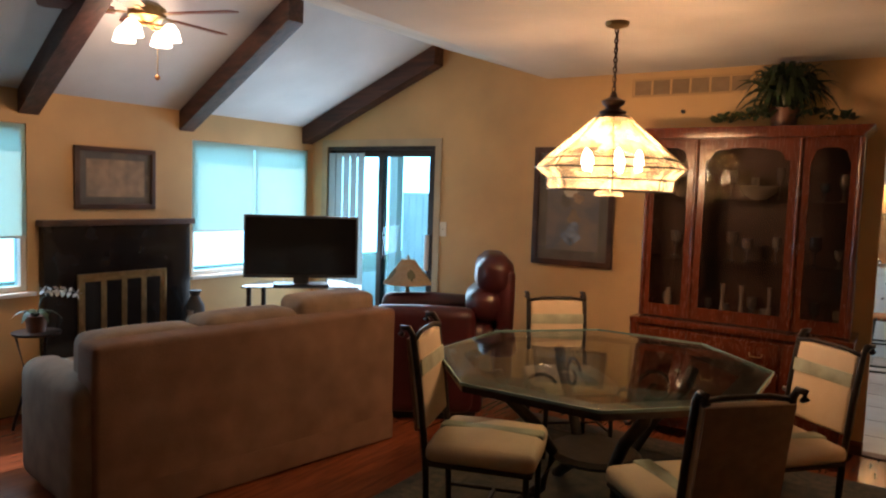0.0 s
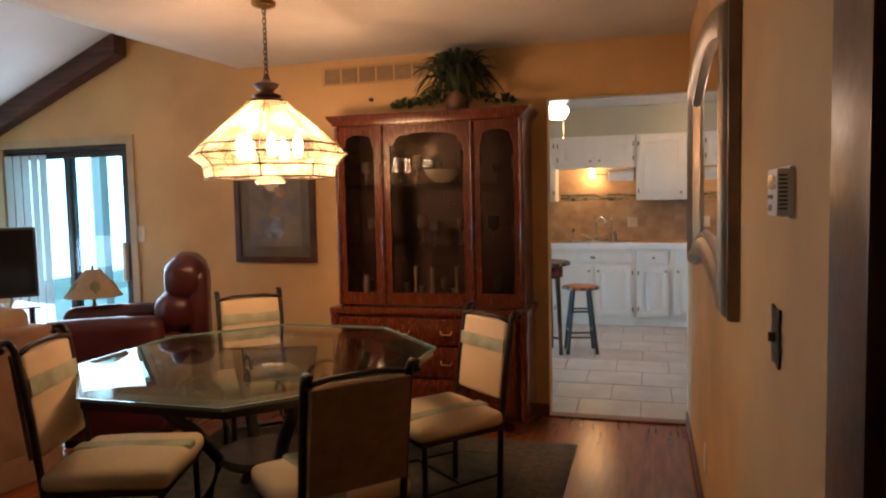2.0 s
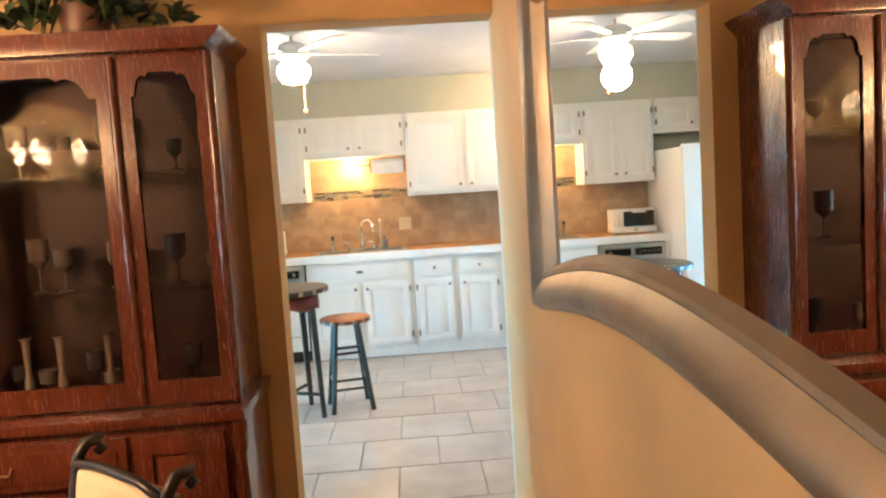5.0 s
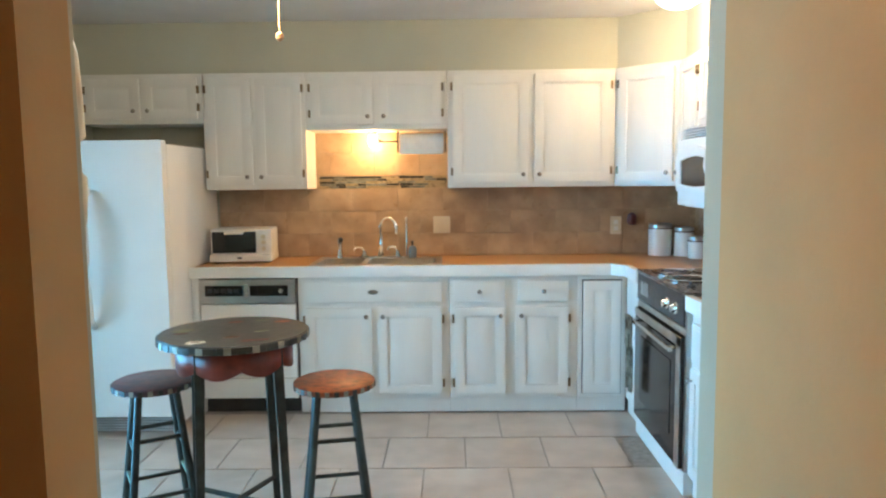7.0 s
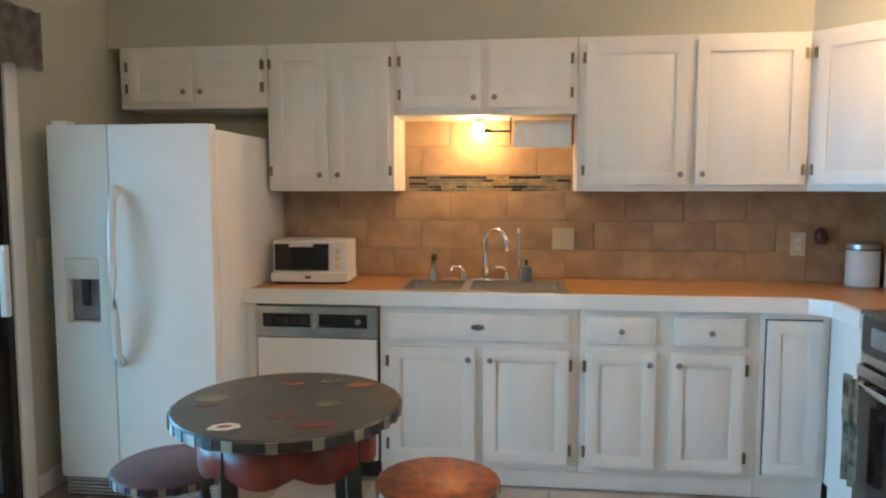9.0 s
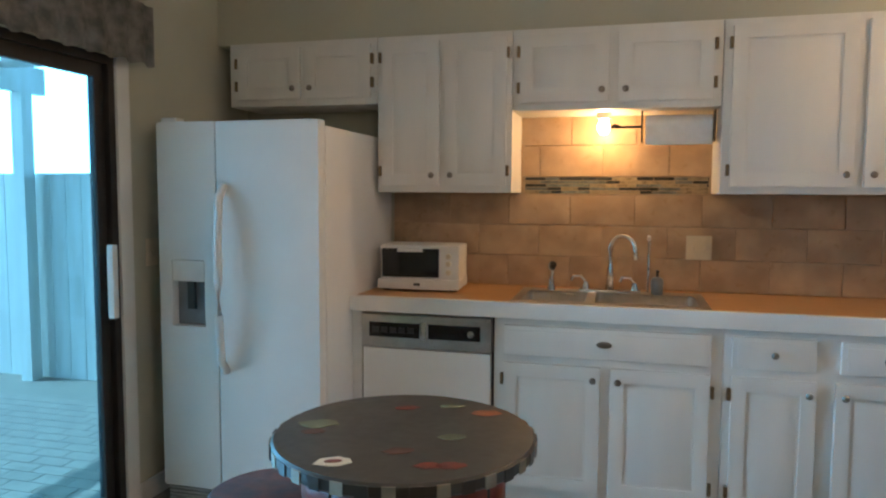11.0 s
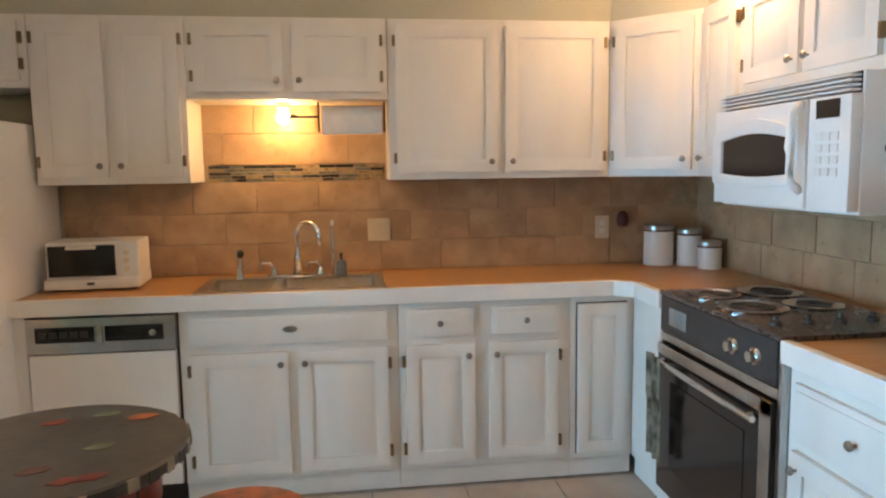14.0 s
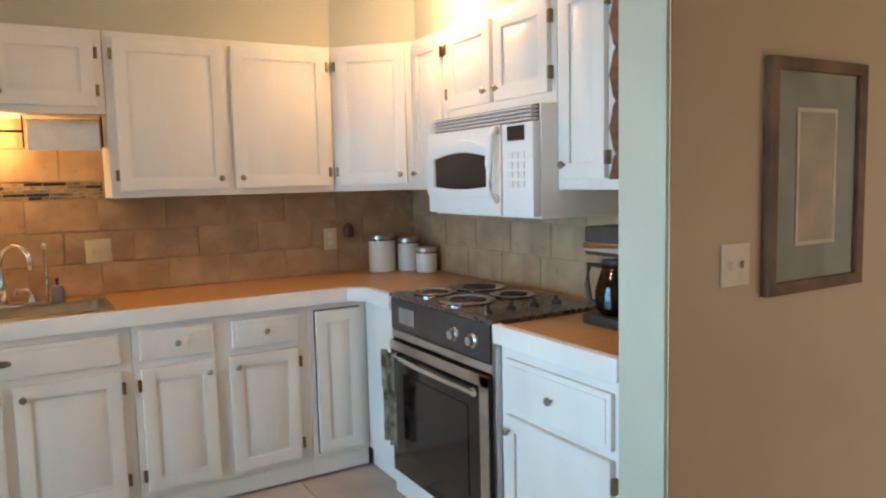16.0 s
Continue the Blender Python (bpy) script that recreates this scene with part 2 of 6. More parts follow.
M_CREAMP = mat("painted_cream", (0.62, 0.56, 0.42), 0.45, 0, 12, 0.1)
# cream of the checks, darkened for the shadow on the edge
M_CHECK = mat("shaded_cream_check", (0.36, 0.32, 0.24), 0.45, 0, 12, 0.2)
M_OLIVE = mat("painted_olive", (0.16, 0.17, 0.09), 0.45, 0, 12, 0.2)
M_VAL = mat("valance_print", (0.34, 0.32, 0.28), 0.9, 0, 20, 0.4, 0.4, 150, (0.15, 0.15, 0.14))
M_VENT = mat("vent_grey", (0.30, 0.20, 0.11), 0.6, 0, 12, 0.08)
M_FENCE = mat("white_fence_paint", (0.72, 0.74, 0.74), 0.6, 0, 4, 0.05, 0.2, 30, None, (4, 4, 0.5))
M_PAVER = mat("patio_brick", (0.40, 0.36, 0.33), 0.85, 0, 9, 0.15, 0.4, 60, (0.30, 0.27, 0.25))
M_GROUND = mat("ground_earth", (0.16, 0.15, 0.10), 0.95, 0, 3, 0.3, 0.5, 30)
M_PICBLUE = mat("print_blue", (0.12, 0.13, 0.15), 0.6, 0, 9, 0.4, 0, 30, (0.25, 0.20, 0.15))
M_PICMAT = mat("mat_board", (0.13, 0.12, 0.10), 0.7, 0, 12, 0.1)
M_SAGEMAT = mat("sage_mat_board", (0.28, 0.31, 0.25), 0.7, 0, 12, 0.08)
M_PICWARM = mat("print_warm", (0.42, 0.28, 0.17), 0.6, 0, 11, 0.4, 0, 30, (0.20, 0.15, 0.10))
M_WALNUT = mat("walnut_frame", (0.07, 0.03, 0.018), 0.35, 0, 7, 0.25, 0.15, 40)
M_TOWEL = mat("towel_cloth", (0.50, 0.44, 0.33), 0.95, 0, 18, 0.4, 0.5, 180, (0.10, 0.09, 0.06))
M_SCREEN = mat("screen", (0.008, 0.008, 0.009), 0.15, 0, 5, 0.05)
M_SILL = mat("dark_sash", (0.035, 0.03, 0.028), 0.45, 0.3, 12, 0.1)
M_MOSAIC = [mat("mosaic_dark", (0.05, 0.05, 0.045), 0.2, 0, 30, 0.2), mat("mosaic_tan", (0.40, 0.30, 0.18), 0.25, 0, 30, 0.2), mat("mosaic_grey", (0.22, 0.22, 0.19), 0.2, 0, 30, 0.2)]
M_COFFEE = glass("carafe_glass", (0.25, 0.18, 0.12))


# ---- mesh helpers ----
def boxes(*specs, bevel=0.0):
    """A bmesh of boxes (x0, y0, z0, x1, y1, z1)."""
    bm = bmesh.new()
    for x0, y0, z0, x1, y1, z1 in specs:
        m = Matrix.LocRotScale(((x0 + x1) / 2, (y0 + y1) / 2, (z0 + z1) / 2), None, (abs(x1 - x0), abs(y1 - y0), abs(z1 - z0)))
        bmesh.ops.create_cube(bm, size=1, matrix=m)
    if bevel:
        bmesh.ops.bevel(bm, geom=bm.edges[:], offset=bevel, segments=2, affect="EDGES", profile=0.7)
    return bm


def rod(bm, a, b, r0, r1=None, seg=10):
    a, b = Vector(a), Vector(b)
    d = b - a
    m = Matrix.Translation((a + b) / 2) @ d.to_track_quat("Z", "Y").to_matrix().to_4x4()
    bmesh.ops.create_cone(bm, cap_ends=True, segments=seg, radius1=r0, radius2=r0 if r1 is None else r1, depth=d.length, matrix=m)
    return bm


def rods(*specs, seg=10):
    bm = bmesh.new()
    for s in specs:
        rod(bm, *s, seg=seg)
    return bm


def tube(points, r, seg=8):
    """A round bar along a list of points."""
    bm = bmesh.new()
    pts = [Vector(p) for p in points]
    rings = []
    for i, p in enumerate(pts):
        d = (pts[min(i + 1, len(pts) - 1)] - pts[max(i - 1, 0)]).normalized()
        q = d.to_track_quat("Z", "Y")
        rr = r[i] if isinstance(r, (list, tuple)) else r
        rings.append([bm.verts.new(p + q @ Vector((rr * math.cos(a), rr * math.sin(a), 0))) for a in (k * 2 * math.pi / seg for k in range(seg))])
    for u, v in zip(rings, rings[1:]):
        for k in range(seg):
            bm.faces.new((u[k], u[(k + 1) % seg], v[(k + 1) % seg], v[k]))
    bm.faces.new(rings[0][::-1]), bm.faces.new(rings[-1])
    return bm


def lathe(profile, seg=24, at=(0, 0, 0)):
    """Turns (radius, z) pairs round the z axis."""
    bm = bmesh.new()
    rings = []
    for r, z in profile:
        r = max(r, 0.0004)
        rings.append([bm.verts.new((at[0] + r * math.cos(k * 2 * math.pi / seg), at[1] + r * math.sin(k * 2 * math.pi / seg), at[2] + z)) for k in range(seg)])
    for u, v in zip(rings, rings[1:]):
        for k in range(seg):
            bm.faces.new((u[k], u[(k + 1) % seg], v[(k + 1) % seg], v[k]))
    bm.faces.new(rings[0][::-1]), bm.faces.new(rings[-1])
    bmesh.ops.recalc_face_normals(bm, faces=bm.faces[:])
    return bm


def prism(outline, axis, lo, hi, bevel=0.0):
    """An outline of (u, v) pairs pushed out along an axis from lo to hi."""
    def place(u, v, w):
        return {"x": (w, u, v), "y": (u, w, v), "z": (u, v, w)}[axis]
    bm = bmesh.new()
    a = [bm.verts.new(place(u, v, lo)) for u, v in outline]
    b = [bm.verts.new(place(u, v, hi)) for u, v in outline]
    n = len(a)
    bm.faces.new(a), bm.faces.new(b[::-1])
    for i in range(n):
        bm.faces.new((a[i], b[i], b[(i + 1) % n], a[(i + 1) % n]))
    bmesh.ops.recalc_face_normals(bm, faces=bm.faces[:])
    if bevel:
        bmesh.ops.bevel(bm, geom=bm.edges[:], offset=bevel, segments=2, affect="EDGES", profile=0.7)
    return bm


def ring_frame(outer, inner, axis, lo, hi, bevel=0.0):
    """A frame between two outlines with as many points each."""
    def place(u, v, w):
        return {"x": (w, u, v), "y": (u, w, v), "z": (u, v, w)}[axis]
    bm = bmesh.new()
    vs = [[bm.verts.new(place(u, v, w)) for u, v in o] for w in (lo, hi) for o in (outer, inner)]
    n = len(outer)
    for i in range(n):
        j = (i + 1) % n
        for p, q in ((0, 1), (1, 3), (3, 2), (2, 0)):
            bm.faces.new((vs[p][i], vs[p][j], vs[q][j], vs[q][i]))
    bmesh.ops.recalc_face_normals(bm, faces=bm.faces[:])
    if bevel:
        bmesh.ops.bevel(bm, geom=bm.edges[:], offset=bevel, segments=2, affect="EDGES", profile=0.7)
    return bm


def rect(x0, z0, x1, z1):
    return [(x0, z0), (x1, z0), (x1, z1), (x0, z1)]


def soft_box(x0, y0, z0, x1, y1, z1, r=0.05, puff=0.0):
    """A cushion: a rounded box whose faces swell."""
    bm = boxes((x0, y0, z0, x1, y1, z1))
    bmesh.ops.bevel(bm, geom=bm.edges[:], offset=r, segments=4, affect="EDGES", profile=0.5)
    if puff:
        bmesh.ops.subdivide_edges(bm, edges=[e for e in bm.edges if e.calc_length() > r * 2], cuts=5, use_grid_fill=True)
        c, h = Vector(((x0 + x1) / 2, (y0 + y1) / 2, (z0 + z1) / 2)), Vector(((x1 - x0) / 2, (y1 - y0) / 2, (z1 - z0) / 2))
        for v in bm.verts:
            d = v.co - c
            f = [1 - min(1, abs(d[i]) / h[i]) ** 2 for i in range(3)]
            for i in range(3):
                j, k = (i + 1) % 3, (i + 2) % 3
                if abs(d[i]) > h[i] * 0.9:
                    v.co[i] += math.copysign(puff * f[j] * f[k], d[i])
            v.co += Vector((noise.noise(v.co * 6), noise.noise(v.co * 6 + Vector((9, 0, 0))), noise.noise(v.co * 6 + Vector((0, 9, 0))))) * puff * 0.25
    return bm


def merged(*parts):
    out = bmesh.new()
    for bm in parts:
        me = bpy.data.meshes.new("tmp")
        bm.to_mesh(me)
        bm.free()
        out.from_mesh(me)
        bpy.data.meshes.remove(me)
    return out


def mesh_of(name, bm, material, smooth=True):
    me = bpy.data.meshes.new(name)
    if smooth:
        for f in bm.faces:
            f.smooth = True
        for e in bm.edges:
            e.smooth = len(e.link_faces) == 2 and e.calc_face_angle(3.0) < 0.6
    bm.to_mesh(me)
    bm.free()
    me.materials.append(material)
    return me


def part(name, bm, material, parent, label=""):
    ob = new(name, mesh_of(name, bm, material))
    ob.parent = parent
    return tagged(ob, label)


def thing(name, label, category, m=None, group=""):
    ob = new(name)
    ob.empty_display_size = 0.1
    if m is not None:
        ob.matrix_world = m
    return tagged(ob, label, category, group)


def solid(name, bm, material, label, category, group="", m=None):
    ob = new(name, mesh_of(name, bm, material))
    if m is not None:
        ob.matrix_world = m
    return tagged(ob, label, category, group)


def setting(name, bm, material, label="", category=""):
    return tagged(new(name, mesh_of(name, bm, material)), label, category, "", "structure")


# ---- the large structure ----
XB, XR, YD, YK = -4.90, 0.53, 4.945, 5.065  # back wall, mirror wall, door wall and its kitchen face
XL, XK, YB = -2.25, 1.845, 8.94  # kitchen walls
ZC, ZK, ZR, XRIDGE = 2.39, 2.42, 2.69, -3.48
DOOR_L, DOOR_H = -0.325, 2.05
setting("floor", boxes((XB, -2.5, -0.1, XR, YD + 0.05, 0)), M_LAMINATE, "glossy reddish brown laminate floor", "floor")
floor_kitchen = setting("floor_kitchen", boxes((XL, YD + 0.05, -0.1, 4.0, YB, -0.008)), M_GROUT, "grout bed of the tiled kitchen floor", "floor")
# wall with hutch, picture, sliding door and the doorway
SLX0, SLX1, SLH = -4.71, -3.51, 1.90
setting("wall_north", boxes((XB - 0.12, YD, 0, SLX0, YK, 2.9), (SLX1, YD, 0, DOOR_L, YK, 2.9), (SLX0, YD, SLH, SLX1, YK, 2.9), (DOOR_L, YD, DOOR_H, XR, YK, 2.9)), M_GOLD_WALL, "tan painted dining and living room wall", "wall")
# unseen gap from x 1.8 to 3.4, added for the hall fill lamp
setting("wall_kitchen_south", boxes((XL, YK, 0, DOOR_L, YK + 0.01, 2.6), (DOOR_L, YK, DOOR_H, XR, YK + 0.01, 2.6), (XR, YK - 0.05, 0, 1.8, YK + 0.01, 2.6), (1.8, YK - 0.05, 2.1, 3.4, YK + 0.01, 2.6), (3.4, YK - 0.05, 0, 4.0, YK + 0.01, 2.6)), M_SAGE_WALL, "sage painted kitchen wall round the doorway", "wall")
setting("wall_east", boxes((XR, -2.5, 0, XR + 0.12, YK - 0.05, 2.9)), M_GOLD_WALL, "tan painted dining room wall", "wall")
W1, W2 = (3.60, 4.88, 0.79, 1.86), (1.35, 2.35, 0.79, 1.86)
setting("wall_west", boxes((XB - 0.15, -2.5, 0, XB, W2[0], 2.9), (XB - 0.15, W2[1], 0, XB, W1[0], 2.9), (XB - 0.15, W1[1], 0, XB, YD, 2.9),
                           *[b for w in (W1, W2) for b in ((XB - 0.15, w[0], 0, XB, w[1], w[2]), (XB - 0.15, w[0], w[3], XB, w[1], 2.9))]), M_GOLD_WALL, "tan painted fireplace wall with two windows", "wall")
setting("wall_south", boxes((XB, -2.62, 0, XR, -2.5, 2.9)), M_GOLD_WALL, "tan painted wall", "wall")
setting("ceiling", prism([(-2.52, ZC), (XR, ZC), (XR, ZC + 0.1), (-2.52, ZC + 0.1)], "y", -2.5, YD), M_CEIL, "textured off-white dining room ceiling", "ceiling")
setting("ceiling_slope", prism([(XRIDGE, ZR), (-2.52, ZC), (-2.52, ZC + 0.1), (XRIDGE, ZR + 0.1)], "y", -2.5, YD), M_CEIL, "textured off-white sloped ceiling", "ceiling")
setting("ceiling_vault", prism([(XB - 0.1, 2.03), (XRIDGE, ZR), (XRIDGE, ZR + 0.1), (XB - 0.1, 2.13)], "y", -2.5, YD), M_LIVCEIL, "white vaulted living room ceiling", "ceiling")


def beam(y0, skew):
    bm = prism([(XB, 1.92), (XRIDGE + 0.02, ZR - 0.15), (XRIDGE + 0.02, ZR + 0.01), (XB, 2.07)], "y", y0, y0 + 0.13, 0.006)
    for v in bm.verts:
        v.co.y -= skew * (v.co.x - XB)
    solid("ceiling_beam", bm, M_BEAM, "dark-stained wooden beam under the vaulted ceiling", "beam", "ceiling beams")


for y0, skew in ((0.1, 0.2), (1.2, 0.2), (2.30, 0.2), (3.48, 0.2), (4.80, 0.0)):
    beam(y0, skew)
# kitchen
KS = (5.75, 7.88, 1.91)
setting("wall_kitchen_west", boxes((XL - 0.12, YK, 0, XL, KS[0], 2.6), (XL - 0.12, KS[1], 0, XL, YB + 0.12, 2.6), (XL - 0.12, KS[0], KS[2], XL, KS[1], 2.6)), M_SAGE_WALL, "sage painted kitchen wall with the sliding door", "wall")
wall_north_kitchen = setting("wall_kitchen_north", boxes((XL, YB, 0, XK + 0.12, YB + 0.12, 2.6)), M_SAGE_WALL, "sage kitchen wall behind the cabinets", "wall")
STY0, STY1 = 6.40, 6.565
wall_range = setting("wall_kitchen_east", boxes((XK, STY1, 0, XK + 0.12, YB, 2.6)), M_SAGE_WALL, "sage kitchen wall behind the range", "wall")
setting("wall_stub", boxes((1.205, STY0, 0, 4.0, STY1, 2.6), bevel=0.008), M_SAGE_WALL, "sage painted wall end beside the counter", "wall")
# thin tan sheet over the south face of the sage stub wall
setting("wall_hall", boxes((1.215, STY0 - 0.005, 0.0, 4.0, STY0 - 0.0005, ZK)), mat("tan_hall_sheet", (0.50, 0.40, 0.27), 0.75, 0, 1.3, 0.05, 0.12, 90), "tan hall side of the stub wall with a framed print", "wall")
setting("wall_breakfast_east", boxes((4.0, YK - 0.1, 0, 4.12, STY1, 2.6)), M_SAGE_WALL, "sage painted wall", "wall")
setting("ceiling_kitchen", boxes((XL - 0.12, YK, ZK, 4.1, YB + 0.1, ZK + 0.1)), mat("kitchen_ceiling_paint", (0.66, 0.66, 0.66), 0.85, 0, 2, 0.04, 0.4, 45), "white kitchen ceiling", "ceiling")
CT, CB = 2.10, 1.37  # top and bottom of the wall cabinets
setting("soffit", merged(boxes((XL, 8.66, CT + 0.004, 1.235, YB, ZK)), prism([(1.235, 8.66), (1.56, 8.335), (XK, 8.335), (XK, YB), (1.235, YB)], "z", CT + 0.004, ZK), boxes((1.56, STY1, CT + 0.004, XK, 8.335, ZK))), M_SAGE_WALL, "sage painted soffit above the cabinets", "soffit")
setting("doorway_threshold", boxes((DOOR_L, YD - 0.02, 0.0, XR, YD + 0.07, 0.012), bevel=0.004), M_BROWNTRIM, "brown wooden threshold strip", "threshold")
for nm, b in (("baseboard", (SLX1 + 0.06, YD - 0.014, 0, DOOR_L, YD, 0.085)), ("baseboard", (XR - 0.014, -2.5, 0, XR, YD, 0.085)), ("baseboard", (XB, W2[1], 0, XB + 0.014, 2.41, 0.085))):
    setting(nm, boxes(b, bevel=0.003), M_BROWNTRIM, "brown wooden baseboard", "baseboard")
setting("baseboard", boxes((XL, KS[1] + 0.09, 0, XL + 0.014, 8.9, 0.09), bevel=0.003), M_TRIMW, "white baseboard", "baseboard")
setting("baseboard", boxes((1.22, STY0 - 0.02, 0, 4.0, STY0 - 0.005, 0.09), bevel=0.003), M_TRIMW, "white baseboard", "baseboard")
# outside
setting("ground", boxes((-400, -400, -0.5, 400, 400, -0.12)), M_GROUND, "bare ground round the house", "ground")


# ---- kitchen ----
def knob(parent, x, y, z):
    return part("knob", lathe([(0.004, 0), (0.005, 0.012), (0.013, 0.016), (0.014, 0.022), (0.008, 0.028), (0, 0.029)], 12), M_KNOB, parent), (x, y, z)


def add_knob(parent, x, y, z):
    k, _ = knob(parent, x, y, z)
    k.matrix_local = pose(x, y, z, 90, 0, 0)


def panel_bm(x0, z0, x1, z1, y=0.0, inset=0.055):
    """A raised-panel front, 20 mm thick, facing -y."""
    i = min(inset, (x1 - x0) / 4, (z1 - z0) / 4)
    a = boxes((x0, y - 0.012, z0, x1, y, z1), bevel=0.002)
    f = ring_frame(rect(x0, z0, x1, z1), rect(x0 + i, z0 + i, x1 - i, z1 - i), "y", y - 0.021, y - 0.0125, 0.003)
    c = bmesh.new()
    j, k = i + 0.012, i + 0.030
    lo = [c.verts.new((u, y - 0.0122, v)) for u, v in rect(x0 + j, z0 + j, x1 - j, z1 - j)]
    hi = [c.verts.new((u, y - 0.0195, v)) for u, v in rect(x0 + k, z0 + k, x1 - k, z1 - k)]
    c.faces.new(hi)
    for n in range(4):
        c.faces.new((lo[n], lo[(n + 1) % 4], hi[(n + 1) % 4], hi[n]))
    bmesh.ops.recalc_face_normals(c, faces=c.faces[:])
    return merged(a, f, c)


def cab_door(cab, x0, z0, x1, z1, knob_at, hinge_side):
    d = part("door", panel_bm(x0, z0, x1, z1), M_CAB, cab)
    kx = x1 - 0.03 if knob_at[0] == "r" else x0 + 0.03
    kz = z1 - 0.05 if knob_at[1] == "t" else z0 + 0.05
    add_knob(d, kx, -0.021, kz)
    hx = x0 - 0.008 if hinge_side == "l" else x1 + 0.008
    for hz in (z0 + 0.07, z1 - 0.07):
        part("hinge", boxes((hx - 0.007, -0.024, hz - 0.024, hx + 0.007, -0.003, hz + 0.024), bevel=0.002), M_HINGE, d)
    return d


def drawer(cab, x0, z0, x1, z1, cup=False):
    d = part("drawer", merged(boxes((x0, -0.018, z0, x1, 0, z1), bevel=0.005), boxes((x0 + 0.02, -0.021, z0 + 0.02, x1 - 0.02, -0.015, z1 - 0.02), bevel=0.002)), M_CAB, d_parent(cab))
    if cup:
        part("cup_pull", lathe([(0, 0), (0.026, 0.002), (0.02, 0.012), (0, 0.015)], 14), M_KNOB, d).matrix_local = pose((x0 + x1) / 2, -0.021, (z0 + z1) / 2, 90, 0, 0) @ Matrix.Diagonal((1.2, 0.55, 1, 1))
    else:
        add_knob(d, (x0 + x1) / 2, -0.021, (z0 + z1) / 2)
    return d


def d_parent(cab):
    return cab


def cabinet(label, m, w, z0, z1, depth, kick=0.0, group="kitchen cabinets"):
    """A cabinet whose front is y = 0 and faces -y, from x = 0 to w."""
    c = thing("cabinet", label, "cabinet", m, group)
    part("body", boxes((0, 0, z0 + kick, w, depth, z1), bevel=0.003), M_CAB, c)
    if kick:
        part("toe_kick", boxes((0, 0.018, 0, w, depth, kick)), M_CAB, c)
    return c


FU, FB = 8.62, 8.33
UL = "white painted raised-panel wall cabinet with pewter knobs"
# wall cabinets along the sink wall
c = cabinet("white painted short wall cabinet above the fridge", pose(-2.16, FU, 0), 0.78, 1.79, CT, YB - FU)
cab_door(c, 0.05, 1.82, 0.385, CT - 0.03, "rb", "l"), cab_door(c, 0.415, 1.82, 0.75, CT - 0.03, "lb", "r")
c = cabinet(UL, pose(-1.377, FU, 0), 0.645, CB, CT, YB - FU)
cab_door(c, 0.025, CB + 0.03, 0.305, CT - 0.03, "rb", "l"), cab_door(c, 0.335, CB + 0.03, 0.62, CT - 0.03, "lb", "r")
c = cabinet("white painted short wall cabinet above the sink", pose(-0.73, FU, 0), 0.89, 1.74, CT, YB - FU)
cab_door(c, 0.035, 1.77, 0.425, CT - 0.03, "rb", "l"), cab_door(c, 0.465, 1.77, 0.855, CT - 0.03, "lb", "r")
c = cabinet(UL, pose(0.163, FU, 0), 1.053, CB, CT, YB - FU)
cab_door(c, 0.035, CB + 0.03, 0.505, CT - 0.03, "rb", "l"), cab_door(c, 0.545, CB + 0.03, 1.02, CT - 0.03, "lb", "r")
# diagonal corner cabinet
c = thing("cabinet", "white painted diagonal corner wall cabinet", "cabinet", pose(1.218, FU, 0, 0, 0, -45), "kitchen cabinets")
s2 = math.sqrt(0.5)
pts = [(1.218, FU), (1.523, 8.315), (XK, 8.315), (XK, YB), (1.218, YB)]
inv = pose(1.218, FU, 0, 0, 0, -45).inverted()
part("body", prism([tuple((inv @ Vector((u, v, 0)))[:2]) for u, v in pts], "z", CB, CT, 0.002), M_CAB, c)
cab_door(c, 0.035, CB + 0.03, 0.40, CT - 0.03, "rb", "l")
# wall cabinets along the range wall (front faces -x)
RX = 1.525
c = cabinet("white painted narrow wall cabinet beside the microwave", pose(RX, 8.312, 0, 0, 0, -90), 0.335, CB, CT, XK - RX)
cab_door(c, 0.03, CB + 0.03, 0.305, CT - 0.03, "lb", "r")
c = cabinet("white painted short wall cabinet above the microwave", pose(RX, 7.975, 0, 0, 0, -90), 0.775, 1.69, CT, XK - RX)
cab_door(c, 0.03, 1.73, 0.37, CT - 0.03, "rb", "l"), cab_door(c, 0.40, 1.73, 0.745, CT - 0.03, "lb", "r")
c = cabinet(UL, pose(RX, 7.197, 0, 0, 0, -90), 0.575, CB, CT, XK - RX)
cab_door(c, 0.03, CB + 0.04, 0.262, CT - 0.03, "lb", "r")
# scalloped brown board at the end of the wall cabinets
outl = [(6.64, CB + 0.035)] + [(6.915 - 0.020 * abs(math.sin(i * math.pi / 10)) - 0.012 * (i % 10 == 5), CB + 0.035 + i * (CT - CB - 0.05) / 40) for i in range(41)] + [(6.64, CT - 0.015)]
solid("scalloped_board", prism(outl, "x", RX - 0.020, RX - 0.001), M_BROWNTRIM, "dark brown scalloped board at the end of the cabinets", "board")

# base cabinets
BL = "white painted base cabinet with raised-panel doors"
c = cabinet("white painted end panel beside the dishwasher", pose(-1.395, FB, 0), 0.045, 0, 0.842, YB - FB, 0.0)
c = cabinet("white painted sink base cabinet with two doors", pose(-0.75, FB, 0), 0.915, 0, 0.842, YB - FB, 0.09)
drawer(c, 0.045, 0.69, 0.87, 0.815, True)
cab_door(c, 0.045, 0.12, 0.445, 0.655, "rt", "l"), cab_door(c, 0.485, 0.12, 0.87, 0.655, "lt", "r")
